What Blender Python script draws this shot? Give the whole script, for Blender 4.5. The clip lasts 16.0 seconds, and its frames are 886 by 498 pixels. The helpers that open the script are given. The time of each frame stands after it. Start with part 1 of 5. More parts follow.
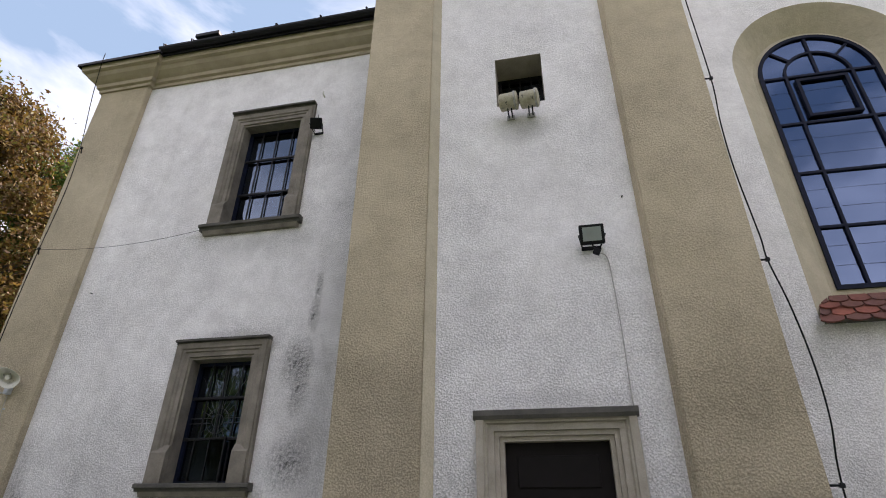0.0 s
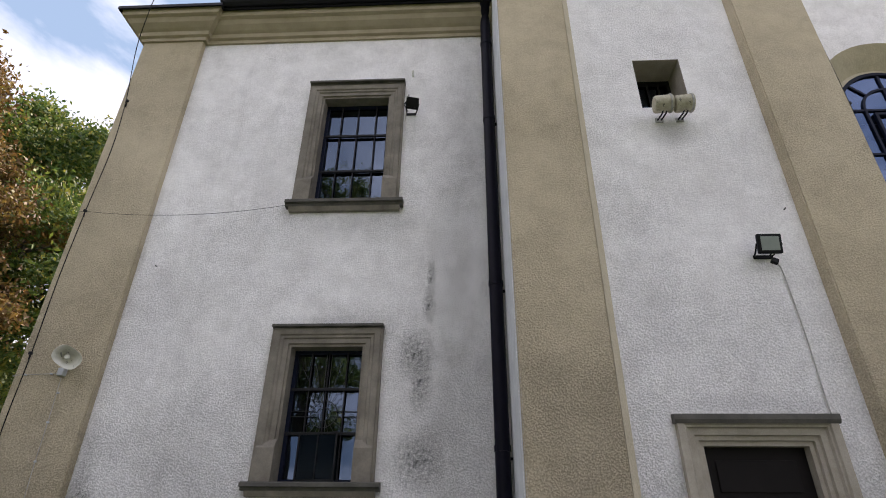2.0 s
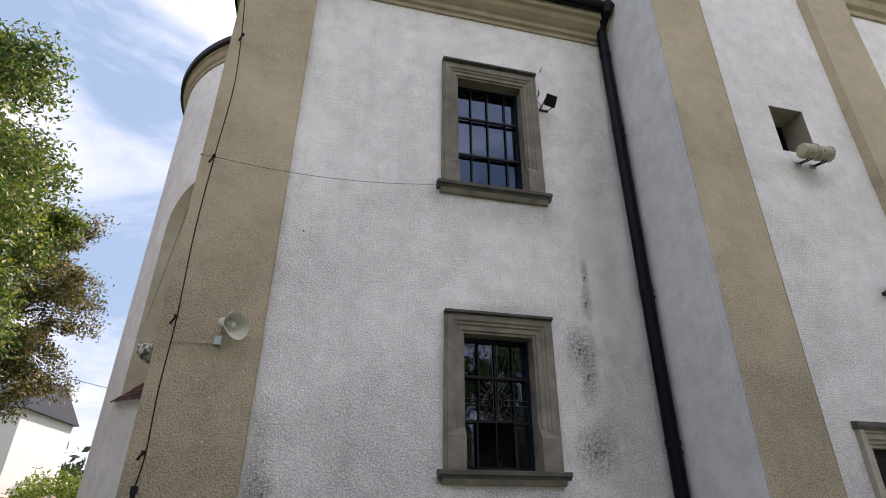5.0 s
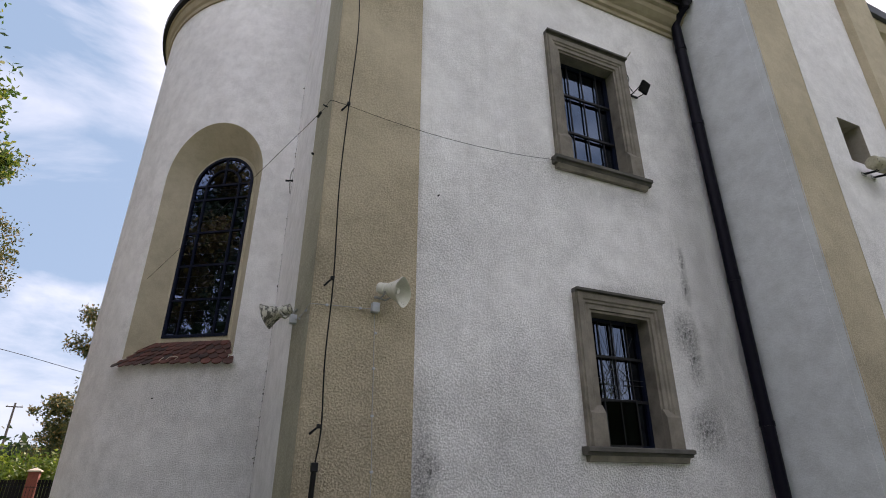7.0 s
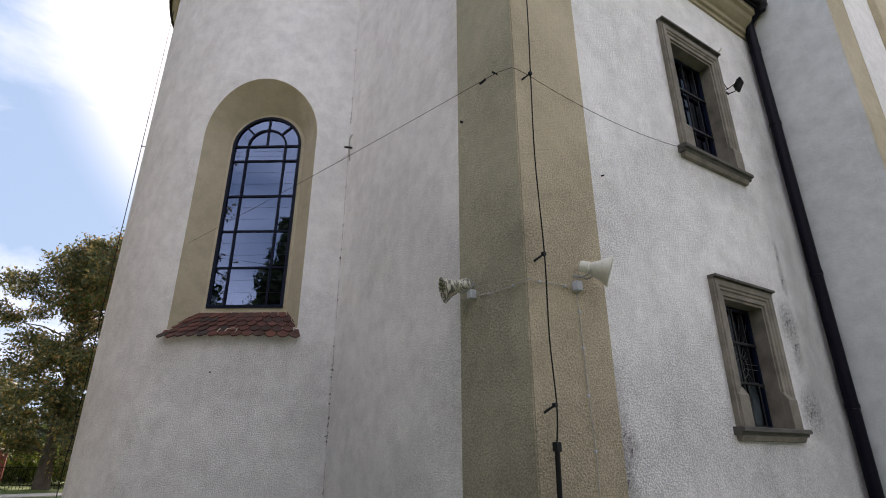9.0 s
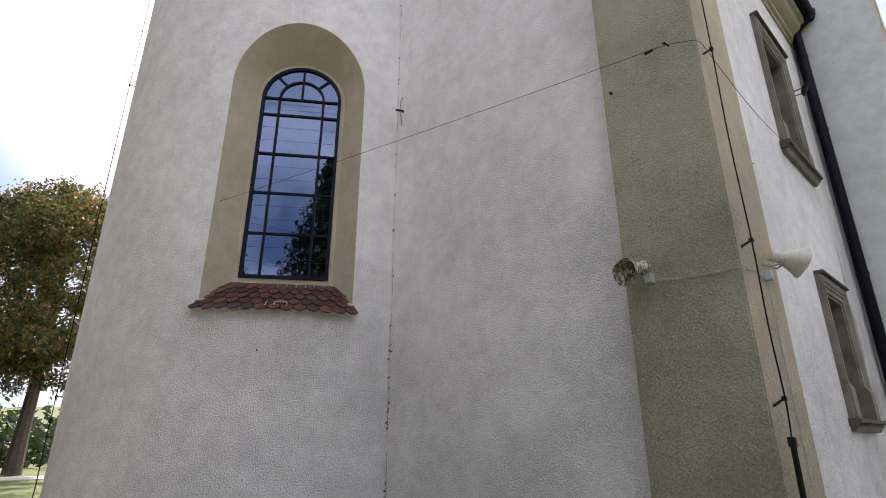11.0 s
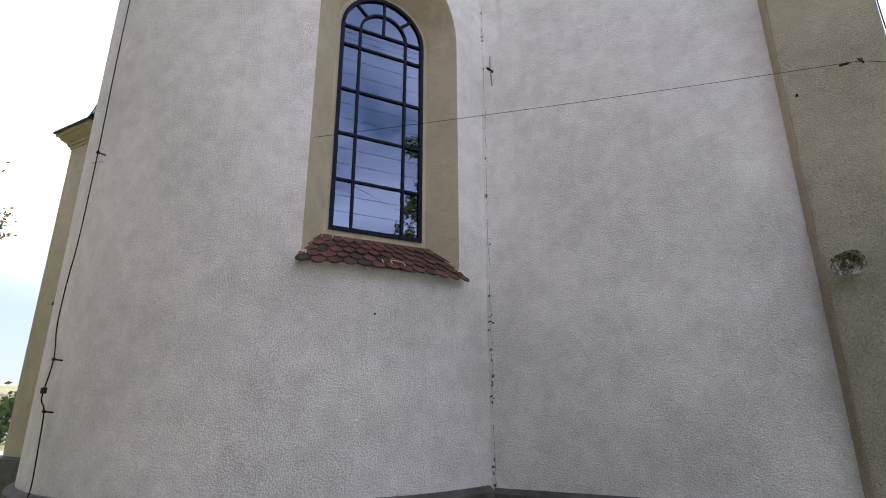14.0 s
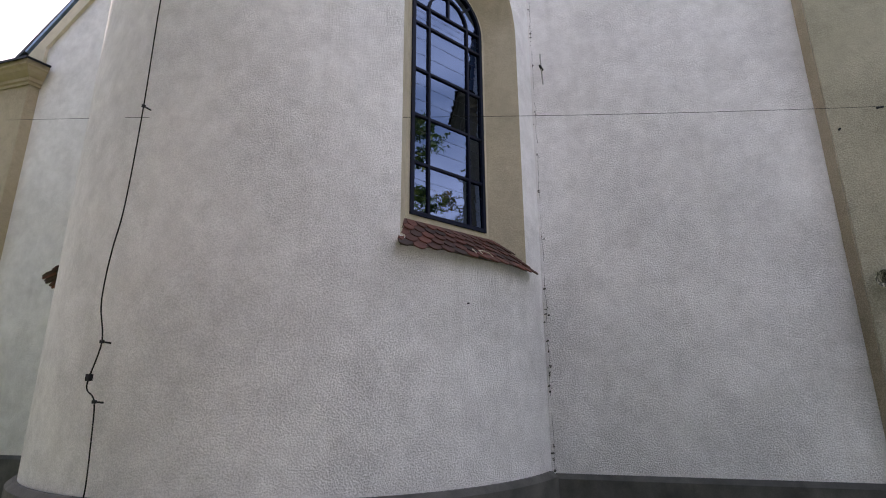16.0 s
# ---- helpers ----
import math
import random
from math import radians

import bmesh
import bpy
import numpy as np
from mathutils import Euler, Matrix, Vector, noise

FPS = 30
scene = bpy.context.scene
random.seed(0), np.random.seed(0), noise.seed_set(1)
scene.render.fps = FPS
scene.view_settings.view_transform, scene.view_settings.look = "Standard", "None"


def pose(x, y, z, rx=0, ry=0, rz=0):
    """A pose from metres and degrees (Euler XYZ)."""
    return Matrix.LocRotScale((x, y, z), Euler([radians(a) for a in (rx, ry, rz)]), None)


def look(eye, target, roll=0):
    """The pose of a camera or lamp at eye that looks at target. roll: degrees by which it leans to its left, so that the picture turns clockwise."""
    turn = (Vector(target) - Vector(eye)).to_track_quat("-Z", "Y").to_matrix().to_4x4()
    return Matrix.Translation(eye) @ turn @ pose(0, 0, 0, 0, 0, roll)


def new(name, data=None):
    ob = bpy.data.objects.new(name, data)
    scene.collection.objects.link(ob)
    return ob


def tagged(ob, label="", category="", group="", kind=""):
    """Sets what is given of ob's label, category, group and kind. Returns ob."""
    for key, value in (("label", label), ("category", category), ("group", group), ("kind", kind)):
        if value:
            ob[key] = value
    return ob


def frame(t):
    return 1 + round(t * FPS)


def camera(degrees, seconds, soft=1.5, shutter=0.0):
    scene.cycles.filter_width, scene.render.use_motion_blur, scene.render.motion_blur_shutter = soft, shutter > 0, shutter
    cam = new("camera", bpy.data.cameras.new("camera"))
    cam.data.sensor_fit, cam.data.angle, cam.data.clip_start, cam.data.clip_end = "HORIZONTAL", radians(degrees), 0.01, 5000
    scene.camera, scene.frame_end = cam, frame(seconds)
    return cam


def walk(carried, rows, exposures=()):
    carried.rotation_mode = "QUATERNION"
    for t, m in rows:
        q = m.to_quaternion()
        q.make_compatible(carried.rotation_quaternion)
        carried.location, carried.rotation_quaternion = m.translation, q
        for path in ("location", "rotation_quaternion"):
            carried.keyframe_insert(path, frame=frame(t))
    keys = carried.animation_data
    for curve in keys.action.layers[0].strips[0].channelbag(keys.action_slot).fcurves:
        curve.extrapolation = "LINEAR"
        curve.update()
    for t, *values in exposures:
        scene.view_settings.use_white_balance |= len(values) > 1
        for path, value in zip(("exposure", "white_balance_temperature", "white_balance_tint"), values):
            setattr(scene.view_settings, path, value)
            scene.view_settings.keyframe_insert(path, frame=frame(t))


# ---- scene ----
cam = camera(79.7, 16.0, soft=1.0)
METRES, EYE, TILT, LEAN, TURN = 20.0, 1.6, 0.0, 0.0, 12.3
ROWS = [
    (0.0, 0.0, 0.0, 0.0, -0.34, 28.33, -0.64),
    (0.5, -0.0312, 0.0052, 0.0002, -2.29, 28.36, -0.65),
    (1.0, -0.0615, 0.0117, 0.0, -4.6, 28.23, -0.6),
    (1.5, -0.0915, 0.0169, 0.0014, -6.99, 28.12, -0.55),
    (2.0, -0.1207, 0.022, 0.0023, -9.56, 28.02, -0.53),
    (2.5, -0.1501, 0.0282, 0.0039, -11.93, 27.81, -0.49),
    (3.0, -0.1803, 0.0324, 0.0045, -14.58, 27.65, -0.44),
    (3.5, -0.2097, 0.0416, 0.0051, -17.17, 27.31, -0.41),
    (4.0, -0.2385, 0.0503, 0.0059, -19.94, 26.96, -0.38),
    (6.5, -0.3762, 0.1259, 0.0056, -34.06, 24.38, -0.22),
    (7.0, -0.3994, 0.1472, 0.0076, -36.43, 23.65, -0.18),
    (7.5, -0.4238, 0.1678, 0.0082, -38.98, 23.08, -0.17),
    (8.0, -0.4466, 0.1896, 0.0085, -41.42, 22.47, -0.12),
    (8.5, -0.4702, 0.2109, 0.0089, -43.38, 22.09, -0.07),
    (9.0, -0.4902, 0.2354, 0.0084, -45.06, 21.53, 0.02),
    (11.5, -0.5629, 0.3725, 0.0145, -58.32, 19.32, 0.03),
    (12.0, -0.5774, 0.4003, 0.0145, -61.21, 19.07, 0.05),
    (12.5, -0.5877, 0.4308, 0.0131, -64.36, 18.58, -0.02),
    (13.0, -0.5975, 0.4612, 0.0137, -67.22, 18.04, 0.04),
    (13.5, -0.6036, 0.4941, 0.0135, -70.94, 17.44, 0.16),
    (14.0, -0.6113, 0.5254, 0.014, -73.82, 17.1, 0.16),
    (14.5, -0.6178, 0.5563, 0.0136, -76.66, 16.73, 0.2),
    (15.0, -0.6256, 0.5869, 0.0152, -79.29, 16.4, 0.2),
    (15.5, -0.6314, 0.6169, 0.0152, -83.05, 15.97, 0.2),
    (16.0, -0.6325, 0.6462, 0.0162, -86.55, 15.69, 0.2),
]
walk(cam, [(t, pose(0, 0, EYE, TILT, LEAN, TURN) @ pose(METRES * x, METRES * y, METRES * z, 90 + pitch, roll, yaw)) for t, x, y, z, yaw, pitch, roll in ROWS],
     exposures=[(0.0, 1.22, 7200, 29), (4.0, 1.22, 7200, 30), (6.5, 0.98, 7150, 28), (9.0, 1.22, 7250, 28), (12.5, 1.44, 7100, 30), (16.0, 1.46, 6850, 30)])

# ---- light ----
SUN_AZ, SUN_EL = 58.0, 44.0
world = bpy.data.worlds.new("sky")
scene.world = world
world.use_nodes = True
wn, wl = world.node_tree.nodes, world.node_tree.links
wn.clear()
w_out = wn.new("ShaderNodeOutputWorld")
w_bg = wn.new("ShaderNodeBackground")
w_bg.inputs["Strength"].default_value = 0.15
w_sky = wn.new("ShaderNodeTexSky")
w_sky.sky_type = "NISHITA"
w_sky.sun_disc = False
w_sky.sun_elevation = radians(SUN_EL)
w_sky.sun_rotation = radians(90 - SUN_AZ)
w_co = wn.new("ShaderNodeTexCoord")
w_map = wn.new("ShaderNodeMapping")
w_map.inputs["Scale"].default_value = (1.0, 1.0, 2.6)
w_map.inputs["Location"].default_value = (3.1, -2.2, 0.9)
w_noise = wn.new("ShaderNodeTexNoise")
w_noise.inputs["Scale"].default_value = 1.5
w_noise.inputs["Detail"].default_value = 9
w_noise.inputs["Roughness"].default_value = 0.56
w_noise.inputs["Distortion"].default_value = 0.5
w_ramp = wn.new("ShaderNodeValToRGB")
w_ramp.color_ramp.elements[0].position = 0.40
w_ramp.color_ramp.elements[1].position = 0.64
w_mix = wn.new("ShaderNodeMixRGB")
w_haze = wn.new("ShaderNodeMixRGB")
w_haze.inputs["Fac"].default_value = 0.92
w_haze.inputs["Color2"].default_value = (1.05, 1.75, 2.5, 1)
wl.new(w_co.outputs["Generated"], w_map.inputs["Vector"])
wl.new(w_map.outputs["Vector"], w_noise.inputs["Vector"])
# the cloud bank is thick to the south of the church, wispy to the north
w_sep = wn.new("ShaderNodeSeparateXYZ")
wl.new(w_co.outputs["Generated"], w_sep.inputs["Vector"])
w_bias = wn.new("ShaderNodeMath")
w_bias.operation = "MULTIPLY_ADD"
w_bias.inputs[1].default_value = -0.035
wl.new(w_sep.outputs["Y"], w_bias.inputs[0])
wl.new(w_noise.outputs["Fac"], w_bias.inputs[2])
wl.new(w_bias.outputs["Value"], w_ramp.inputs["Fac"])
w_thick = wn.new("ShaderNodeMapRange")
w_thick.inputs["From Min"].default_value, w_thick.inputs["From Max"].default_value = 0.7, -0.6
w_thick.inputs["To Min"].default_value, w_thick.inputs["To Max"].default_value = 4.8, 7.0
wl.new(w_sep.outputs["Y"], w_thick.inputs["Value"])
w_cloud = wn.new("ShaderNodeMixRGB")
w_cloud.blend_type = "MULTIPLY"
w_cloud.inputs["Fac"].default_value = 1.0
w_cloud.inputs["Color1"].default_value = (0.90, 1.0, 1.085, 1)
wl.new(w_thick.outputs["Result"], w_cloud.inputs["Color2"])
wl.new(w_cloud.outputs["Color"], w_mix.inputs["Color2"])
# white glare of thin haze round the sun
w_dot = wn.new("ShaderNodeVectorMath")
w_dot.operation = "DOT_PRODUCT"
w_dot.inputs[1].default_value = (math.cos(radians(SUN_AZ)) * math.cos(radians(SUN_EL)), math.sin(radians(SUN_AZ)) * math.cos(radians(SUN_EL)), math.sin(radians(SUN_EL)))
wl.new(w_co.outputs["Generated"], w_dot.inputs[0])
w_near = wn.new("ShaderNodeMapRange")
w_near.interpolation_type = "SMOOTHSTEP"
w_near.inputs["From Min"].default_value, w_near.inputs["From Max"].default_value = 0.80, 0.96
wl.new(w_dot.outputs["Value"], w_near.inputs["Value"])
w_glare = wn.new("ShaderNodeMixRGB")
w_glare.inputs["Color2"].default_value = (7.5, 7.6, 7.7, 1)
wl.new(w_near.outputs["Result"], w_glare.inputs["Fac"])
wl.new(w_mix.outputs["Color"], w_glare.inputs["Color1"])
wl.new(w_ramp.outputs["Color"], w_mix.inputs["Fac"])
wl.new(w_sky.outputs["Color"], w_haze.inputs["Color1"])
wl.new(w_haze.outputs["Color"], w_mix.inputs["Color1"])
wl.new(w_glare.outputs["Color"], w_bg.inputs["Color"])
wl.new(w_bg.outputs["Background"], w_out.inputs["Surface"])

sun_data = bpy.data.lights.new("sun", "SUN")
sun_data.energy, sun_data.angle, sun_data.color = 4.0, radians(0.6), (1.0, 0.94, 0.84)
sun = new("sun", sun_data)
sun_dir = Vector((math.cos(radians(SUN_AZ)) * math.cos(radians(SUN_EL)), math.sin(radians(SUN_AZ)) * math.cos(radians(SUN_EL)), math.sin(radians(SUN_EL))))
sun.matrix_world = look(sun_dir * 60, (0, 0, 0))


# ---- materials ----
def ramp_set(node, stops):
    els = node.color_ramp.elements
    while len(els) < len(stops):
        els.new(0.5)
    for e, (p, c) in zip(els, stops):
        e.position, e.color = p, (*c, 1)


def base_mat(name, rough=0.8, metal=0.0):
    m = bpy.data.materials.new(name)
    m.use_nodes = True
    n, l = m.node_tree.nodes, m.node_tree.links
    b = n["Principled BSDF"]
    b.inputs["Roughness"].default_value = rough
    b.inputs["Metallic"].default_value = metal
    co = n.new("ShaderNodeTexCoord")
    return m, n, l, b, co


def noise_tex(n, l, co, scale, detail=4, rough=0.55, stretch=None):
    t = n.new("ShaderNodeTexNoise")
    t.inputs["Scale"].default_value = scale
    t.inputs["Detail"].default_value = detail
    t.inputs["Roughness"].default_value = rough
    if stretch:
        mp = n.new("ShaderNodeMapping")
        mp.inputs["Scale"].default_value = stretch
        l.new(co.outputs["Object"], mp.inputs["Vector"])
        l.new(mp.outputs["Vector"], t.inputs["Vector"])
    else:
        l.new(co.outputs["Object"], t.inputs["Vector"])
    return t


def mix_col(n, l, kind, fac, a, b):
    m = n.new("ShaderNodeMixRGB")
    m.blend_type = kind
    for key, v in (("Fac", fac), ("Color1", a), ("Color2", b)):
        if hasattr(v, "links"):
            l.new(v, m.inputs[key])
        elif isinstance(v, tuple):
            m.inputs[key].default_value = (*v, 1)
        else:
            m.inputs[key].default_value = v
    return m.outputs["Color"]


def ramp_of(n, l, sock, stops):
    r = n.new("ShaderNodeValToRGB")
    ramp_set(r, stops)
    l.new(sock, r.inputs["Fac"])
    return r.outputs["Color"]


def stucco(name, low, high, grain=0.9, dirt=0.22, stain=(0.30, 0.28, 0.24), pit_shade=0.6):
    """Rough-cast plaster: blotches, faint rain streaks, granular relief with its shade in the colour."""
    m, n, l, b, co = base_mat(name, 0.92)
    big = noise_tex(n, l, co, 0.55, 6, 0.6)
    col = ramp_of(n, l, big.outputs["Fac"], [(0.3, low), (0.7, high)])
    streak = noise_tex(n, l, co, 1.0, 5, 0.6, (3.2, 3.2, 0.22))
    sfac = ramp_of(n, l, streak.outputs["Fac"], [(0.58, (0, 0, 0)), (0.9, (dirt, dirt, dirt))])
    col = mix_col(n, l, "MIX", sfac, col, stain)
    patch = noise_tex(n, l, co, 3.4, 6, 0.7)
    pf = ramp_of(n, l, patch.outputs["Fac"], [(0.32, (0.86, 0.855, 0.85)), (0.62, (1.04, 1.04, 1.04))])
    col = mix_col(n, l, "MULTIPLY", 1.0, col, pf)
    fine = noise_tex(n, l, co, 56, 6, 0.7)
    grit = n.new("ShaderNodeTexVoronoi")
    grit.feature = "SMOOTH_F1"
    grit.inputs["Scale"].default_value = 54
    grit.inputs["Smoothness"].default_value = 0.5
    warp = mix_col(n, l, "ADD", 0.03, co.outputs["Object"], fine.outputs["Color"])
    l.new(warp, grit.inputs["Vector"])
    inv = n.new("ShaderNodeMath")
    inv.operation = "SUBTRACT"
    half = n.new("ShaderNodeMath")
    half.operation = "MULTIPLY"
    half.inputs[1].default_value = 0.6
    l.new(grit.outputs["Distance"], half.inputs[0])
    l.new(fine.outputs["Fac"], inv.inputs[0])
    l.new(half.outputs["Value"], inv.inputs[1])
    # coarse cast below, rubbed smoother in drifting patches higher up
    drift = noise_tex(n, l, co, 0.8, 5, 0.6)
    sep = n.new("ShaderNodeSeparateXYZ")
    l.new(co.outputs["Object"], sep.inputs["Vector"])
    low_cast = n.new("ShaderNodeMapRange")
    low_cast.inputs["From Min"].default_value, low_cast.inputs["From Max"].default_value = 2.2, 6.5
    low_cast.inputs["To Min"].default_value, low_cast.inputs["To Max"].default_value = 0.20, -0.12
    l.new(sep.outputs["Z"], low_cast.inputs["Value"])
    both = n.new("ShaderNodeMath")
    both.operation = "ADD"
    l.new(drift.outputs["Fac"], both.inputs[0])
    l.new(low_cast.outputs["Result"], both.inputs[1])
    cast = n.new("ShaderNodeMapRange")
    cast.inputs["From Min"].default_value, cast.inputs["From Max"].default_value = 0.30, 0.75
    cast.inputs["To Min"].default_value, cast.inputs["To Max"].default_value = 0.22, 1.0
    l.new(both.outputs["Value"], cast.inputs["Value"])

    def scaled(v):
        k = n.new("ShaderNodeMath")
        k.operation = "MULTIPLY"
        k.inputs[1].default_value = v
        l.new(cast.outputs["Result"], k.inputs[0])
        return k.outputs["Value"]

    # shade between the grains as colour: hollows multiplied darker, crests lighter
    ff = ramp_of(n, l, inv.outputs["Value"], [(0.12, (0.73, 0.72, 0.71)), (0.30, (1.17, 1.17, 1.17))])
    col = mix_col(n, l, "MULTIPLY", scaled(pit_shade), col, ff)
    l.new(col, b.inputs["Base Color"])
    bump = n.new("ShaderNodeBump")
    l.new(scaled(grain), bump.inputs["Strength"])
    bump.inputs["Distance"].default_value = 0.034
    l.new(inv.outputs["Value"], bump.inputs["Height"])
    soft = n.new("ShaderNodeBump")
    soft.inputs["Strength"].default_value = 0.35
    soft.inputs["Distance"].default_value = 0.05
    l.new(patch.outputs["Fac"], soft.inputs["Height"])
    l.new(soft.outputs["Normal"], bump.inputs["Normal"])
    l.new(bump.outputs["Normal"], b.inputs["Normal"])
    return m


def stone(name, low, high, rough=0.85, scale=6.0, relief=0.4):
    m, n, l, b, co = base_mat(name, rough)
    a = noise_tex(n, l, co, scale, 7, 0.65)
    col = ramp_of(n, l, a.outputs["Fac"], [(0.3, low), (0.7, high)])
    f = noise_tex(n, l, co, 120, 2)
    ff = ramp_of(n, l, f.outputs["Fac"], [(0.3, (0.85, 0.85, 0.85)), (0.7, (1.05, 1.05, 1.05))])
    col = mix_col(n, l, "MULTIPLY", 1.0, col, ff)
    l.new(col, b.inputs["Base Color"])
    bump = n.new("ShaderNodeBump")
    bump.inputs["Strength"].default_value = relief
    bump.inputs["Distance"].default_value = 0.006
    l.new(f.outputs["Fac"], bump.inputs["Height"])
    l.new(bump.outputs["Normal"], b.inputs["Normal"])
    return m


def paint(name, color, rough=0.5, metal=0.0, vary=0.2, scale=9.0, spec=0.5):
    m, n, l, b, co = base_mat(name, rough, metal)
    b.inputs["Specular IOR Level"].default_value = spec
    a = noise_tex(n, l, co, scale, 6, 0.6)
    lo = tuple(c * (1 - vary) for c in color)
    hi = tuple(min(1, c * (1 + vary)) for c in color)
    l.new(ramp_of(n, l, a.outputs["Fac"], [(0.3, lo), (0.7, hi)]), b.inputs["Base Color"])
    r = n.new("ShaderNodeMapRange")
    r.inputs["To Min"].default_value, r.inputs["To Max"].default_value = rough * 0.8, min(1, rough * 1.2)
    l.new(a.outputs["Fac"], r.inputs["Value"])
    l.new(r.outputs["Result"], b.inputs["Roughness"])
    return m


def pieces_mat(name, colors, rough=0.85, scale=14.0):
    """Fired clay: each piece its own tone."""
    m, n, l, b, co = base_mat(name, rough)
    info = n.new("ShaderNodeObjectInfo")
    k = len(colors)
    tone = ramp_of(n, l, info.outputs["Random"], [(i / (k - 1), c) for i, c in enumerate(colors)])
    a = noise_tex(n, l, co, scale, 6, 0.65)
    ff = ramp_of(n, l, a.outputs["Fac"], [(0.3, (0.7, 0.68, 0.66)), (0.7, (1.15, 1.12, 1.1))])
    col = mix_col(n, l, "MULTIPLY", 1.0, tone, ff)
    l.new(col, b.inputs["Base Color"])
    bump = n.new("ShaderNodeBump")
    bump.inputs["Strength"].default_value = 0.4
    bump.inputs["Distance"].default_value = 0.006
    l.new(a.outputs["Fac"], bump.inputs["Height"])
    l.new(bump.outputs["Normal"], b.inputs["Normal"])
    return m


def leaf_mat(name, stops):
    m, n, l, b, co = base_mat(name, 0.6)
    g = n.new("ShaderNodeNewGeometry")
    col = ramp_of(n, l, g.outputs["Random Per Island"], stops)
    a = noise_tex(n, l, co, 0.5, 3)
    ff = ramp_of(n, l, a.outputs["Fac"], [(0.3, (0.75, 0.75, 0.75)), (0.7, (1.2, 1.2, 1.2))])
    col = mix_col(n, l, "MULTIPLY", 1.0, col, ff)
    l.new(col, b.inputs["Base Color"])
    tr = n.new("ShaderNodeBsdfTranslucent")
    l.new(col, tr.inputs["Color"])
    mx = n.new("ShaderNodeMixShader")
    mx.inputs["Fac"].default_value = 0.34
    l.new(b.outputs["BSDF"], mx.inputs[1])
    l.new(tr.outputs["BSDF"], mx.inputs[2])
    l.new(mx.outputs["Shader"], n["Material Output"].inputs["Surface"])
    return m


def glass_mat(name, tint, ior=1.75, rough=0.015, wave=0.02, coat=(0.46, 0.63, 1.0)):
    """A glazed pane: Fresnel gloss over a tinted view of the room behind."""
    m, n, l, b, co = base_mat(name)
    gl = n.new("ShaderNodeBsdfGlossy")
    gl.inputs["Roughness"].default_value = rough
    gl.inputs["Color"].default_value = (*coat, 1)
    tp = n.new("ShaderNodeBsdfTransparent")
    tp.inputs["Color"].default_value = (*tint, 1)
    fr = n.new("ShaderNodeFresnel")
    fr.inputs["IOR"].default_value = ior
    mx = n.new("ShaderNodeMixShader")
    wav = noise_tex(n, l, co, 3.0, 3)
    bump = n.new("ShaderNodeBump")
    bump.inputs["Strength"].default_value = wave
    bump.inputs["Distance"].default_value = 0.1
    l.new(wav.outputs["Fac"], bump.inputs["Height"])
    l.new(bump.outputs["Normal"], gl.inputs["Normal"])
    l.new(fr.outputs["Fac"], mx.inputs["Fac"])
    l.new(tp.outputs["BSDF"], mx.inputs[1])
    l.new(gl.outputs["BSDF"], mx.inputs[2])
    l.new(mx.outputs["Shader"], n["Material Output"].inputs["Surface"])
    return m


WHITE = stucco("white_roughcast", (0.80, 0.775, 0.765), (0.89, 0.865, 0.855), pit_shade=0.56)
WHITE_FINE = stucco("white_fine_roughcast", (0.79, 0.765, 0.755), (0.89, 0.865, 0.855), 0.85, 0.26, pit_shade=0.36)
YELLOW = stucco("ochre_roughcast", (0.46, 0.385, 0.265), (0.55, 0.465, 0.335), 0.95, 0.2, (0.25, 0.21, 0.14))
OCHRE = stucco("ochre_smooth_plaster", (0.45, 0.395, 0.285), (0.53, 0.465, 0.345), 0.25, 0.2, (0.3, 0.25, 0.16), 0.3)
CREAM = stucco("cream_plaster", (0.62, 0.55, 0.42), (0.70, 0.63, 0.49), 0.35, 0.2, (0.4, 0.34, 0.24), 0.35)
# the ochre plaster with green algae, darkened for the shade on west faces
ALGAE_SHADE = stucco("ochre_roughcast_with_green_algae", (0.37, 0.345, 0.25), (0.47, 0.43, 0.32), 0.95, 0.35, (0.22, 0.22, 0.15))
BLUISH = stucco("bluish_limewashed_plaster", (0.59, 0.605, 0.615), (0.67, 0.685, 0.695), 0.25, 0.2, (0.5, 0.51, 0.51), 0.12)
SANDSTONE = stone("sandstone_trim", (0.125, 0.108, 0.086), (0.275, 0.242, 0.198), 0.85, 3.5)
PALESTONE = stone("pale_sandstone", (0.30, 0.265, 0.215), (0.42, 0.375, 0.31))
DARKSTONE = stone("weathered_dark_stone", (0.055, 0.052, 0.046), (0.125, 0.115, 0.10), 0.9, 4.0)
PLINTH = stone("plinth_stone", (0.045, 0.045, 0.042), (0.115, 0.11, 0.10), 0.85, 3.0)
CORNICE = stone("painted_cornice", (0.33, 0.27, 0.18), (0.44, 0.37, 0.255), 0.85, 3.0, 0.2)
FRAME_DARK = paint("dark_blue_grey_metal", (0.005, 0.008, 0.022), 0.5, 0.0, spec=0.12)
IRON = paint("black_iron", (0.010, 0.010, 0.012), 0.5, 0.0, spec=0.2)
PIPE = paint("blue_black_coated_metal", (0.0045, 0.004, 0.010), 0.4, 0.0, spec=0.12)
GUTTER = paint("black_gutter_metal", (0.010, 0.010, 0.013), 0.5, 0.0, spec=0.2)
CABLE = paint("black_cable", (0.008, 0.008, 0.008), 0.6, spec=0.15)
WIRE_PALE = paint("dull_lead_wire", (0.045, 0.055, 0.09), 0.6)
CABLE_GREY = paint("grey_cable", (0.42, 0.40, 0.37), 0.6)


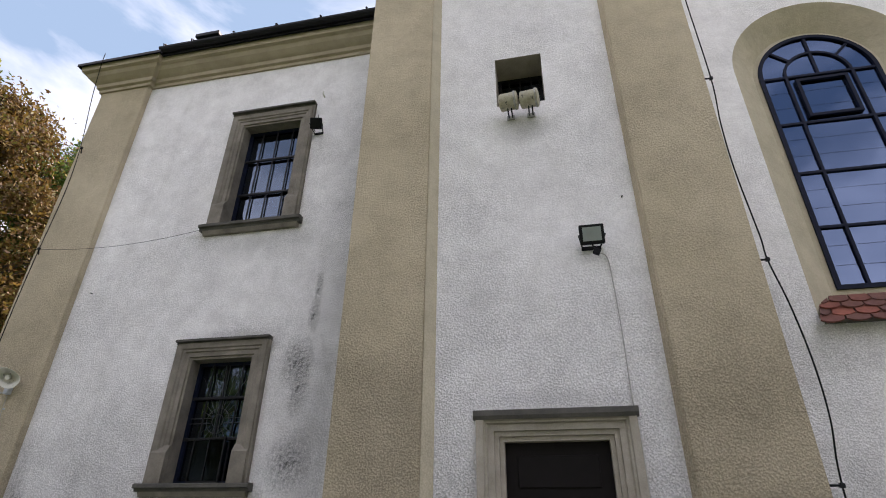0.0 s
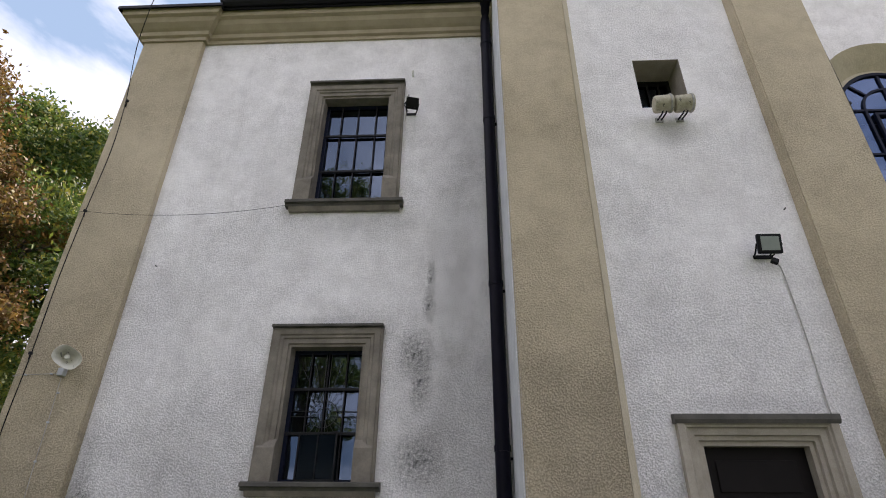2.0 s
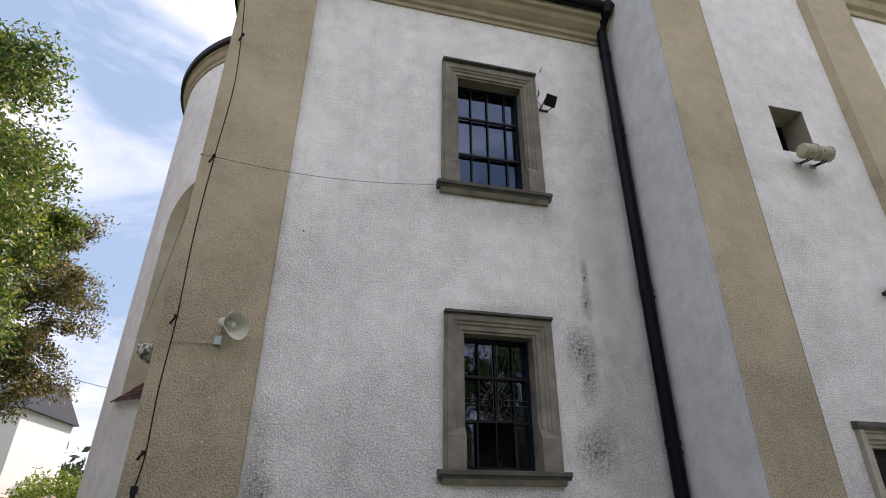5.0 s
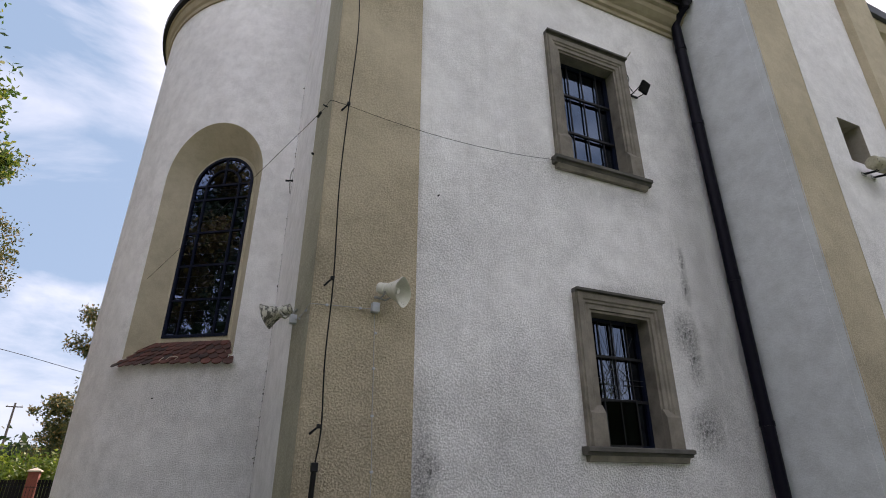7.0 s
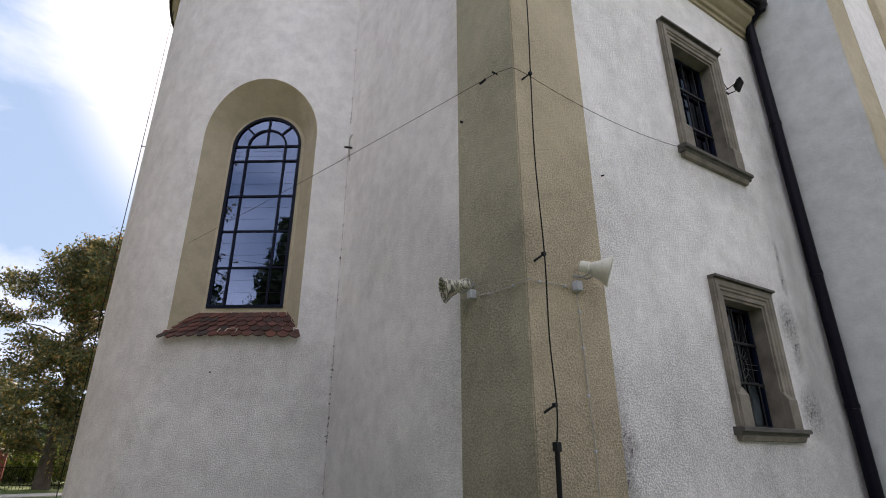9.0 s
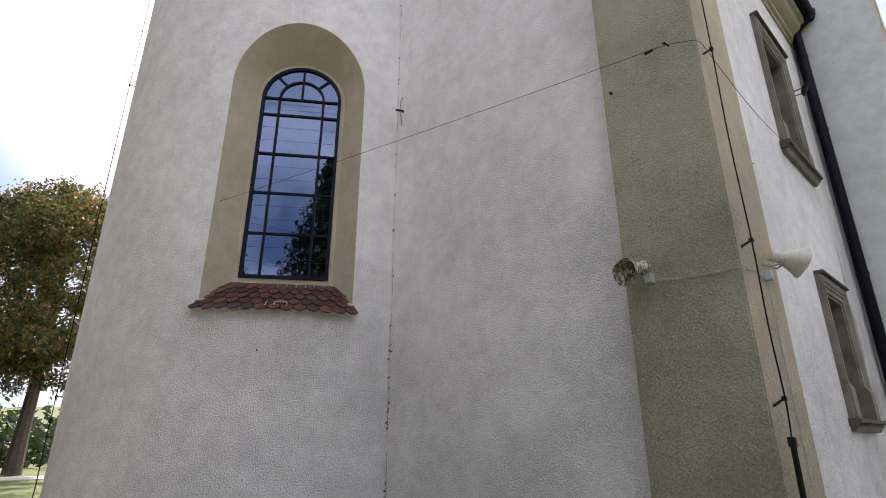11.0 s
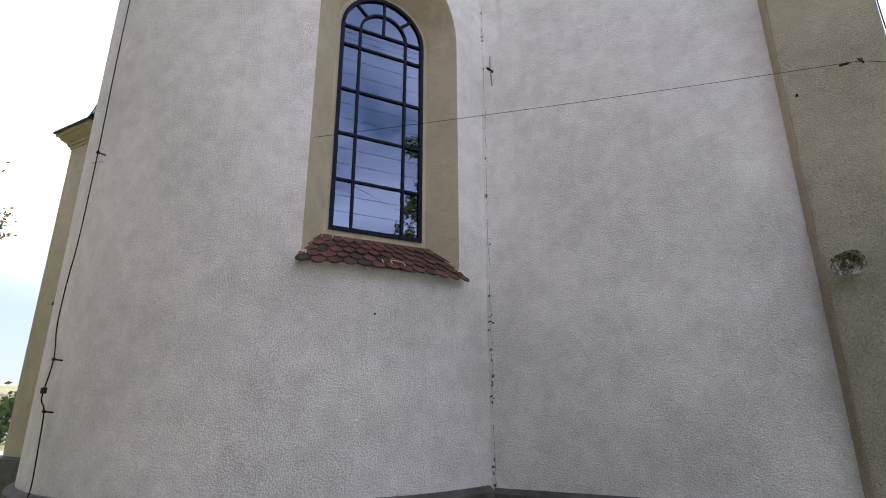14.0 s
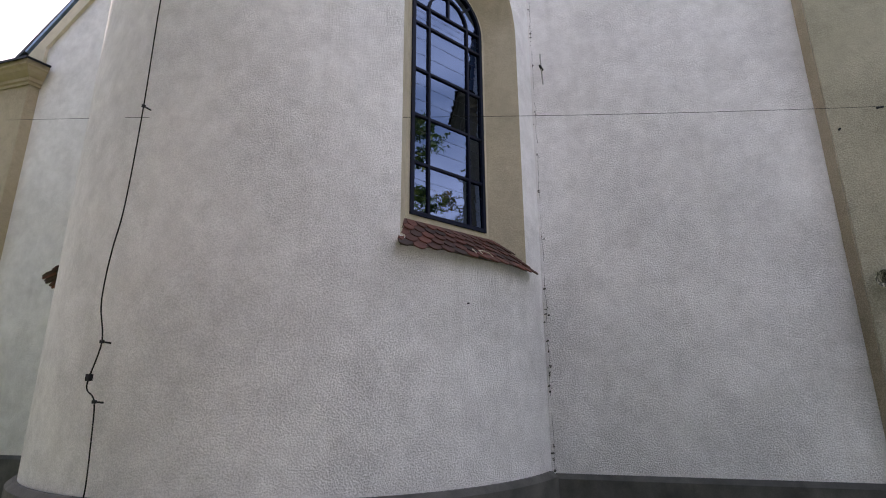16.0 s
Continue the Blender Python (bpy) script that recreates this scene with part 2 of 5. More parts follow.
def dirty_horn(name, low, high, clean):
    m, n, l, b, co = base_mat(name, 0.6)
    a = noise_tex(n, l, co, 16, 7, 0.75)
    st = noise_tex(n, l, co, 9, 6, 0.7, (3, 3, 1))
    col = ramp_of(n, l, a.outputs["Fac"], [(0.3, low), (0.6, high)])
    fac = ramp_of(n, l, st.outputs["Fac"], [(clean, (0, 0, 0)), (clean + 0.06, (0.9, 0.9, 0.9))])
    l.new(mix_col(n, l, "MIX", fac, col, (0.055, 0.05, 0.04)), b.inputs["Base Color"])
    return m


HORN = dirty_horn("cream_plastic", (0.58, 0.565, 0.49), (0.72, 0.70, 0.62), 0.62)
HORN_STAINED = dirty_horn("lichen_stained_cream_plastic", (0.50, 0.48, 0.40), (0.66, 0.64, 0.55), 0.46)
DRUM = dirty_horn("lichen_stained_olive_cream_plastic", (0.26, 0.235, 0.16), (0.44, 0.405, 0.30), 0.58)
HORN_DARK = paint("grey_driver", (0.34, 0.335, 0.31), 0.55, 0.0, 0.3, 30.0)
BOXGREY = paint("grey_box_plastic", (0.50, 0.52, 0.56), 0.5)
LAMPGLASS = paint("floodlight_lens", (0.24, 0.27, 0.25), 0.25, 0.0, 0.08)
BLACK = paint("black_lamp_body", (0.006, 0.006, 0.007), 0.5, spec=0.15)
DOORWOOD = paint("dark_brown_wood", (0.008, 0.006, 0.006), 0.6, 0.0, 0.35, 5.0, spec=0.15)
TILE = pieces_mat("clay_tile", [(0.16, 0.055, 0.04), (0.30, 0.09, 0.06), (0.22, 0.07, 0.05), (0.13, 0.06, 0.05), (0.34, 0.12, 0.08)])
TILE_WORN = pieces_mat("sooty_clay_tile", [(0.075, 0.036, 0.03), (0.15, 0.055, 0.042), (0.105, 0.047, 0.038), (0.05, 0.033, 0.03), (0.18, 0.068, 0.05)])
MORTAR = stone("light_mortar", (0.5, 0.42, 0.33), (0.62, 0.54, 0.43), 0.9, 20.0)
ROOFING = paint("dark_roof_sheet", (0.03, 0.035, 0.045), 0.5, 0.2)
ROOFBLUE = paint("blue_grey_flashing", (0.18, 0.27, 0.40), 0.45, 0.3)
GLASS_BIG = glass_mat("church_glazing", (0.10, 0.12, 0.17), 2.35, 0.008, 0.012)
GLASS_SMALL = glass_mat("old_glazing", (0.12, 0.14, 0.15), 2.05, 0.03, 0.03, (0.56, 0.72, 0.97))
# casement glass: dark coat and low IOR stand in for a darker reflection
GLASS_DULL = glass_mat("dusty_glazing", (0.10, 0.12, 0.11), 1.32, 0.08, 0.05, (0.25, 0.33, 0.36))
INSIDE = paint("dim_interior_plaster", (0.30, 0.30, 0.32), 0.9)
BARK = stone("bark", (0.045, 0.035, 0.028), (0.10, 0.08, 0.065), 0.95, 5.0, 0.8)
LEAF_GREEN = leaf_mat("green_leaves", [(0, (0.0341, 0.0775, 0.0186)), (0.5, (0.0775, 0.147, 0.0279)), (0.82, (0.171, 0.232, 0.0388)), (1, (0.31, 0.295, 0.0543))])
LEAF_BROWN = leaf_mat("autumn_leaves", [(0, (0.072, 0.042, 0.0144)), (0.4, (0.156, 0.09, 0.03)), (0.75, (0.228, 0.156, 0.036)), (1, (0.108, 0.12, 0.03))])
LEAF_MIX = leaf_mat("turning_leaves", [(0, (0.04, 0.07, 0.018)), (0.4, (0.085, 0.12, 0.03)), (0.6, (0.14, 0.14, 0.035)), (0.85, (0.25, 0.13, 0.035)), (1, (0.19, 0.07, 0.025))])
LEAF_OLIVE = leaf_mat("olive_brown_leaves", [(0, (0.0413, 0.06, 0.0263)), (0.55, (0.0938, 0.109, 0.0375)), (0.85, (0.206, 0.16, 0.0469)), (1, (0.319, 0.188, 0.0562))])
LEAF_DARK = leaf_mat("dark_conifer", [(0, (0.012, 0.028, 0.012)), (0.6, (0.025, 0.05, 0.018)), (1, (0.045, 0.065, 0.02))])
LEAF_HEDGE = leaf_mat("hedge_leaves", [(0, (0.06, 0.12, 0.015)), (0.5, (0.13, 0.20, 0.025)), (1, (0.22, 0.27, 0.04))])
BRICKRED = stone("red_brick_pillar", (0.22, 0.055, 0.04), (0.32, 0.09, 0.06), 0.85, 18.0)
HOUSEWALL = paint("white_house_plaster", (0.62, 0.62, 0.62), 0.9, 0.0, 0.06)


def grass_mat():
    m, n, l, b, co = base_mat("meadow_grass", 0.9)
    a = noise_tex(n, l, co, 0.12, 6, 0.65)
    col = ramp_of(n, l, a.outputs["Fac"], [(0.3, (0.038, 0.08, 0.008)), (0.5, (0.06, 0.105, 0.012)), (0.7, (0.095, 0.12, 0.02))])
    f = noise_tex(n, l, co, 9, 5, 0.7)
    ff = ramp_of(n, l, f.outputs["Fac"], [(0.3, (0.6, 0.6, 0.6)), (0.7, (1.25, 1.25, 1.25))])
    l.new(mix_col(n, l, "MULTIPLY", 1.0, col, ff), b.inputs["Base Color"])
    bump = n.new("ShaderNodeBump")
    bump.inputs["Strength"].default_value = 0.8
    bump.inputs["Distance"].default_value = 0.05
    l.new(f.outputs["Fac"], bump.inputs["Height"])
    l.new(bump.outputs["Normal"], b.inputs["Normal"])
    return m


GRASS = grass_mat()
PAVING = stone("grey_paving", (0.34, 0.325, 0.30), (0.46, 0.445, 0.415), 0.9, 1.2)


# ---- builders ----
def finish(bm, name, mat, smooth=None):
    bmesh.ops.recalc_face_normals(bm, faces=bm.faces)
    me = bpy.data.meshes.new(name)
    bm.to_mesh(me)
    bm.free()
    for m in mat if isinstance(mat, (list, tuple)) else [mat]:
        me.materials.append(m)
    if smooth:
        me.shade_smooth()
        me.set_sharp_from_angle(angle=radians(smooth))
    return me


def part(name, bm, mat, parent=None, label="", smooth=None):
    ob = new(name, finish(bm, name, mat, smooth))
    if parent is not None:
        ob.parent = parent
        ob.matrix_parent_inverse = parent.matrix_basis.inverted()
    if label:
        ob["label"] = label
    return ob


def root(name, x=0, y=0, z=0, label="", category="", group="", kind=""):
    ob = new(name)
    ob.empty_display_size = 0.2
    ob.matrix_basis = pose(x, y, z)
    return tagged(ob, label, category, group, kind)


def box(bm, x0, x1, y0, y1, z0, z1, bevel=0.0, m=None):
    r = bmesh.ops.create_cube(bm, size=1)
    vs = r["verts"]
    bmesh.ops.scale(bm, vec=(x1 - x0, y1 - y0, z1 - z0), verts=vs)
    bmesh.ops.translate(bm, vec=((x0 + x1) / 2, (y0 + y1) / 2, (z0 + z1) / 2), verts=vs)
    if bevel:
        es = list({e for v in vs for e in v.link_edges})
        r = bmesh.ops.bevel(bm, geom=es, offset=bevel, segments=2, affect="EDGES", profile=0.5)
        vs = list({v for f in r["faces"] for v in f.verts} | {v for v in vs if v.is_valid})
    if m is not None:
        bmesh.ops.transform(bm, matrix=m, verts=vs)
    return bm


def boxed(*a, **k):
    return box(bmesh.new(), *a, **k)


def prism(bm, pts, to3, d0, d1):
    """A polygon pts of (a, b), drawn out from depth d0 to d1; to3(a, b, d) gives the place."""
    lo = [bm.verts.new(to3(a, b, d0)) for a, b in pts]
    hi = [bm.verts.new(to3(a, b, d1)) for a, b in pts]
    k = len(pts)
    bm.faces.new(lo[::-1])
    bm.faces.new(hi)
    for i in range(k):
        j = (i + 1) % k
        bm.faces.new((lo[i], lo[j], hi[j], hi[i]))
    return bm


def sweep(bm, path, profile, to3, closed=False):
    """Draws profile [(side, out)] along the flat path [(a, b)] with mitred corners; side lies to the right of the way."""
    k = len(path)
    rings = []
    for i, p in enumerate(path):
        p = Vector(p)
        ds = []
        if closed or i > 0:
            ds.append((p - Vector(path[i - 1])).normalized())
        if closed or i < k - 1:
            ds.append((Vector(path[(i + 1) % k]) - p).normalized())
        ns = [Vector((d.y, -d.x)) for d in ds]
        if len(ns) == 2:
            s = ns[0] + ns[1]
            nrm = s / max(0.2, 1 + ns[0].dot(ns[1]))
        else:
            nrm = ns[0]
        rings.append([bm.verts.new(to3(p.x + nrm.x * u, p.y + nrm.y * u, v)) for u, v in profile])
    q = len(profile)
    for i in range(k if closed else k - 1):
        a, b = rings[i], rings[(i + 1) % k]
        for j in range(q):
            jj = (j + 1) % q
            bm.faces.new((a[j], a[jj], b[jj], b[j]))
    if not closed:
        bm.faces.new(rings[0])
        bm.faces.new(rings[-1][::-1])
    return bm


def tube(bm, pts, radii, seg=8):
    """A round tube through 3D points."""
    pts = [Vector(p) for p in pts]
    if not isinstance(radii, (list, tuple)):
        radii = [radii] * len(pts)
    rings = []
    up = Vector((0.31, 0.17, 0.93))
    for i, p in enumerate(pts):
        d = (pts[min(i + 1, len(pts) - 1)] - pts[max(i - 1, 0)]).normalized()
        a = d.cross(up)
        if a.length < 0.1:
            a = d.cross(Vector((1, 0, 0)))
        a.normalize()
        b = d.cross(a)
        rings.append([bm.verts.new(p + (a * math.cos(t) + b * math.sin(t)) * radii[i]) for t in [2 * math.pi * s / seg for s in range(seg)]])
    for r0, r1 in zip(rings, rings[1:]):
        for j in range(seg):
            jj = (j + 1) % seg
            bm.faces.new((r0[j], r0[jj], r1[jj], r1[j]))
    bm.faces.new(rings[0][::-1])
    bm.faces.new(rings[-1])
    return bm


def lathe(bm, prof, m, seg=24, squash=1.0):
    """Turns (radius, along) points round the local z axis; squash widens it crosswise."""
    rings = [[bm.verts.new(m @ Vector((r * math.cos(t) * squash, r * math.sin(t), h))) for t in [2 * math.pi * s / seg for s in range(seg)]] for r, h in prof]
    for r0, r1 in zip(rings, rings[1:]):
        for j in range(seg):
            jj = (j + 1) % seg
            bm.faces.new((r0[j], r0[jj], r1[jj], r1[j]))
    bm.faces.new(rings[0][::-1])
    bm.faces.new(rings[-1])
    return bm


def cut(ob, cutter_bms):
    """Cuts the closed shapes out of ob's mesh; cut faces take the shapes' own material."""
    for bm, mat in cutter_bms:
        c = new("cutter", finish(bm, "cutter", mat))
        mod = ob.modifiers.new("cut", "BOOLEAN")
        mod.operation, mod.solver, mod.object = "DIFFERENCE", "EXACT", c
        mod.material_mode = "TRANSFER"
        dg = bpy.context.evaluated_depsgraph_get()
        dg.update()
        me = bpy.data.meshes.new_from_object(ob.evaluated_get(dg))
        ob.modifiers.clear()
        old = ob.data
        me.name = old.name
        ob.data = me
        bpy.data.meshes.remove(old)
        cm = c.data
        bpy.data.objects.remove(c)
        bpy.data.meshes.remove(cm)


def wallpiece(name, bm, mat, label):
    ob = part(name, bm, mat)
    return tagged(ob, label, "wall", kind="structure")


XY = lambda a, b, d: (a, b, d)

# ---- plan (metres) ----
FRONT_Y, FRONT_PIL = 5.82, 5.73
SIDE_X, SIDE_PIL = -7.47, -7.67
BLOCK_Y, BLOCK_PIL, BLOCK_X0, BLOCK_X1 = 4.70, 4.59, -2.02, 1.83
NAVE_Y = 5.95
AC, AR = Vector((-6.80, 14.40)), 3.86
FAR_Y = 22.5
PLINTH_Z = 0.97
EAVE_Z = 9.05

# ---- ground ----
def gz(x, y):
    """Height of the land: a slight rise behind the fence, a dip to the east, hills far off."""
    r = math.hypot(x, y)
    east = min(1, max(0, (x + 12) / 8))
    return (1.3 - 2.6 * east) * min(1, max(0, (r - 45) / 20)) + max(0, r - 120) * 0.055


def ground():
    bm = bmesh.new()
    xs = sorted(set(list(range(-400, 401, 40)) + list(range(-60, 61, 6))))
    ys = sorted(set(list(range(-400, 601, 40)) + list(range(-30, 100, 6))))
    grid = {}
    for i, x in enumerate(xs):
        for j, y in enumerate(ys):
            r = math.hypot(x, y)
            z = gz(x, y) + (noise.noise((x * 0.008, y * 0.008, 0)) * 8) * min(1, max(0, (r - 120) / 150))
            grid[i, j] = bm.verts.new((x, y, z))
    for i in range(len(xs) - 1):
        for j in range(len(ys) - 1):
            bm.faces.new((grid[i, j], grid[i + 1, j], grid[i + 1, j + 1], grid[i, j + 1]))
    return tagged(part("ground", bm, GRASS, smooth=40), "sunlit short green meadow grass round the church", "ground", kind="structure")


ground()
# out of view; added wide and pale to bounce sky light onto the walls
tagged(part("pavement", sweep(bmesh.new(), [(14, 0.6), (-10.5, 0.6), (-15.2, 4.6), (-16.4, 24)], [(-2.4, 0.004), (2.4, 0.004), (2.4, 0.03), (-2.4, 0.03)], XY), PAVING),
       "unseen grey paved path added round the church to bounce light", "pavement", kind="structure")


# ---- stone-framed windows of the sacristy wing ----
def wing_window(name, x0, x1, z0, z1, head, bars_x, bars_z, sill_drop, label):
    win = root(name, (x0 + x1) / 2, FRONT_Y, z0, label, "window", kind="structure")
    face = lambda a, b, d: (a, FRONT_Y - d, b)
    prof = [(0, -0.24), (0, 0.012), (-0.028, 0.012), (-0.034, 0.034), (-0.085, 0.034), (-0.10, 0.05), (-0.125, 0.05), (-0.14, 0.066), (-0.205, 0.07), (-0.21, 0.055), (-0.235, 0.055), (-0.235, -0.02)]
    part("stone_surround", sweep(bmesh.new(), [(x0, z0), (x0, z1), (x1, z1), (x1, z0)], prof, face), SANDSTONE, win, "moulded grey-brown sandstone surround")
    for s, xa in ((-1, x0), (1, x1)):
        a, b = sorted((xa + s * 0.004, xa + s * 0.20))
        part("jamb_block", prism(bmesh.new(), [(FRONT_Y - 0.082, z0), (FRONT_Y + 0.17, z0), (FRONT_Y + 0.17, z0 + 0.45), (FRONT_Y - 0.03, z0 + 0.42), (FRONT_Y - 0.082, z0 + 0.33)], lambda o, z, d: (d, o, z), a, b), SANDSTONE, win, "plain stone block at the foot of the jamb")
    hp = [(-0.02, 0), (0.062, 0), (0.062, 0.018), (0.105, 0.022), (0.105, 0.05), (-0.02, 0.05)]
    part("hood", sweep(bmesh.new(), [(x0 - 0.238, z1 + head), (x1 + 0.238, z1 + head)], [(-h, d) for d, h in hp], face), DARKSTONE, win, "weathered dark top moulding")
    sill = bmesh.new()
    a, b = x0 - 0.30, x1 + 0.30
    prism(sill, [(-0.24, z0), (0.10, z0), (0.125, z0 - 0.012), (0.125, z0 - sill_drop * 0.55), (0.09, z0 - sill_drop * 0.62), (0.08, z0 - sill_drop), (-0.05, z0 - sill_drop)], lambda o, z, d: (d, FRONT_Y - o, z), a, b)
    part("sill", sill, DARKSTONE, win, "dark weathered stone sill")
    under = bmesh.new()
    prism(under, [(-0.02, z0 - sill_drop), (0.078, z0 - sill_drop), (0.05, z0 - sill_drop - 0.055), (-0.02, z0 - sill_drop - 0.06)], lambda o, z, d: (d, FRONT_Y - o, z), a + 0.045, b - 0.045)
    part("sill_moulding", under, SANDSTONE, win)
    gy = FRONT_Y + 0.19
    frame_bm = bmesh.new()
    ring = [(0.0, gy - FRONT_Y - 0.03), (0.04, gy - FRONT_Y - 0.03), (0.04, gy - FRONT_Y + 0.03), (0.0, gy - FRONT_Y + 0.03)]
    sweep(frame_bm, [(x0, z0), (x0, z1), (x1, z1), (x1, z0)], [(u, -v) for u, v in ring], face, closed=True)
    part("frame", frame_bm, FRAME_DARK, win)
    for bx in bars_x:
        part("bar", boxed(bx - 0.008, bx + 0.008, gy - 0.035, gy - 0.012, z0 + 0.02, z1 - 0.02, 0.003), IRON, win)
    for bz in bars_z:
        part("bar", boxed(x0 + 0.02, x1 - 0.02, gy - 0.05, gy - 0.014, bz - 0.016, bz + 0.016, 0.003), IRON, win)
    xs = [x0 + 0.02] + list(bars_x) + [x1 - 0.02]
    zs = [z0 + 0.02] + sorted(bars_z) + [z1 - 0.02]
    for i in range(len(xs) - 1):
        for j in range(len(zs) - 1):
            w, h = (xs[i + 1] - xs[i]) / 2, (zs[j + 1] - zs[j]) / 2
            m = pose(xs[i] + w, gy + 0.01, zs[j] + h, random.uniform(-0.4, 0.4), 0, random.uniform(-0.8, 0.8))
            p = part("pane", boxed(-w, w, -0.002, 0.002, -h, h, m=m), GLASS_SMALL, win)
            p.visible_shadow = False
    return win, gy


wallf = wallpiece("wall_wing_front", boxed(SIDE_X, BLOCK_X0, FRONT_Y, FRONT_Y + 0.6, 0, 8.95), WHITE, "white rough-cast plaster wall of the sacristy wing")
UPW = (-4.56, -3.595, 5.52, 7.37)
LOW = (-4.515, -3.68, 2.08, 3.525)
cut(wallf, [(boxed(UPW[0] - 0.05, UPW[1] + 0.05, 5, 7, UPW[2] - 0.05, UPW[3] + 0.05), SANDSTONE), (boxed(LOW[0] - 0.05, LOW[1] + 0.05, 5, 7, LOW[2] - 0.05, LOW[3] + 0.05), SANDSTONE)])
wing_window("window_1", *UPW, 0.235, (-4.32, -4.07, -3.80), (6.14, 6.78), 0.10, "upper barred window with moulded sandstone surround")
wing_window("window_2", *LOW, 0.20, (-4.30, -4.10, -3.88), (2.585, 3.07), 0.085, "lower barred window with leaded glass and sandstone surround")

side = bmesh.new()
gable = [(6.42, 0), (11.2, 0), (11.2, 13.4), (10.2, 13.4), (6.42, 9.62)]
prism(side, gable, lambda a, b, d: (d, a, b), SIDE_X, SIDE_X + 0.6)
wallpiece("wall_wing_side", side, WHITE_FINE, "white rough-cast side wall of the sacristy wing")


def pilaster(name, pts, z0, z1, label, mat=None, west=None):
    bm = prism(bmesh.new(), pts, XY, z0, z1)
    es = [e for e in bm.edges if abs(e.verts[0].co.z - e.verts[1].co.z) > 1]
    bmesh.ops.bevel(bm, geom=es, offset=0.012, segments=2, affect="EDGES")
    bmesh.ops.recalc_face_normals(bm, faces=bm.faces)
    # west faces get their own material; the default has side shade in its colour
    for f in bm.faces:
        f.material_index = 1 if f.normal.x < -0.8 else 0
    return tagged(part(name, bm, [mat or YELLOW, west or ALGAE_SHADE]), label, "pilaster", kind="structure")


pilaster("trim_corner_pilaster", [(-6.68, FRONT_Y + 0.1), (-6.68, FRONT_PIL), (SIDE_PIL, FRONT_PIL), (SIDE_PIL, 6.73), (SIDE_X + 0.1, 6.80), (SIDE_X + 0.1, FRONT_Y + 0.1)], 0.9, 8.8, "ochre rough-cast corner pilaster of the sacristy wing")

# ---- cornice, gutter and roof of the wing ----
CORN = [(0.0, 8.62), (0.03, 8.62), (0.035, 8.68), (0.075, 8.70), (0.085, 8.77), (0.13, 8.80), (0.20, 8.86), (0.235, 8.93), (0.29, 8.95), (0.30, 9.02), (0.30, 9.06), (-0.1, 9.06), (-0.1, 8.62)]
cpath = [(BLOCK_X0, FRONT_Y), (-6.66, FRONT_Y), (-6.66, FRONT_PIL), (SIDE_PIL, FRONT_PIL), (SIDE_PIL, 6.74), (SIDE_X - 0.005, 6.80)]
corn = sweep(bmesh.new(), cpath[::-1], [(u, v) for u, v in CORN], XY)
tagged(part("trim_cornice", corn, CORNICE), "ochre painted moulded eaves cornice of the wing", "cornice", kind="structure")
flash = sweep(bmesh.new(), cpath[::-1], [(-0.1, 9.062), (0.33, 9.062), (0.345, 9.03), (0.352, 9.03), (0.352, 9.085), (-0.1, 9.13)], XY)
tagged(part("trim_flashing", flash, GUTTER), "black sheet-metal flashing on the cornice", "flashing", kind="structure")
gut = root("gutter", -4.2, 5.42, 9.05, "black half-round eaves gutter with brackets", "gutter", kind="structure")
gp = [(0.075 * math.cos(t), 0.075 * math.sin(t)) for t in [math.pi + math.pi * i / 8 for i in range(9)]]
gp += [(x * 0.9, y * 0.9) for x, y in gp[::-1]]
part("trough", prism(bmesh.new(), gp, lambda a, b, d: (d, 5.43 + a, 9.14 + b), BLOCK_X0 - 0.01, -6.35), GUTTER, gut)
for bx in (-2.5, -3.3, -4.1, -4.9, -5.7, -6.25):
    part("bracket", tube(bmesh.new(), [(bx, 5.36, 9.14), (bx, 5.345, 9.17), (bx, 5.38, 9.20), (bx, 5.5, 9.18)], 0.012, 6), GUTTER, gut)
roof = bmesh.new()
prism(roof, [(5.42, 9.14), (10.4, 13.9), (10.4, 13.78), (5.55, 9.10)], lambda a, b, d: (d, a, b), SIDE_X - 0.12, BLOCK_X0 + 0.3)
tagged(part("roof_wing", roof, ROOFING), "dark sheet-metal lean-to roof of the wing", "roof", kind="structure")
verge = bmesh.new()
prism(verge, [(6.35, 9.66), (10.25, 13.56), (10.25, 13.66), (6.30, 9.71)], lambda a, b, d: (d, a, b), SIDE_X - 0.10, SIDE_X + 0.65)
tagged(part("trim_verge", verge, ROOFBLUE), "blue-grey metal flashing on the sloping gable", "flashing", kind="structure")

# ---- downpipe ----
dp = root("downpipe", -2.125, 5.70, 0, "blue-black coated metal downpipe in the corner of the walls", "downpipe", kind="structure")
part("pipe", tube(bmesh.new(), [(-2.125, 5.45, 9.10), (-2.125, 5.48, 9.04), (-2.125, 5.62, 8.95), (-2.125, 5.69, 8.86), (-2.125, 5.70, 8.74), (-2.125, 5.70, 0.1)], 0.080, 16), PIPE, dp, smooth=40)
for z in (2.35, 4.2, 6.75):
    part("wall_bracket", boxed(-2.06, BLOCK_X0 - 0.002, 5.68, 5.72, z - 0.06, z - 0.035), PIPE, dp)
for z in (1.2, 2.4, 4.25, 6.8, 8.3):
    part("clamp", lathe(bmesh.new(), [(0.082, -0.03), (0.088, -0.03), (0.088, 0.03), (0.082, 0.03)], pose(-2.125, 5.70, z), 16), PIPE, dp)
part("outlet", lathe(bmesh.new(), [(0.11, 0.06), (0.10, -0.02), (0.07, -0.08), (0.06, -0.12)], pose(-2.125, 5.44, 9.10), 16), GUTTER, dp)

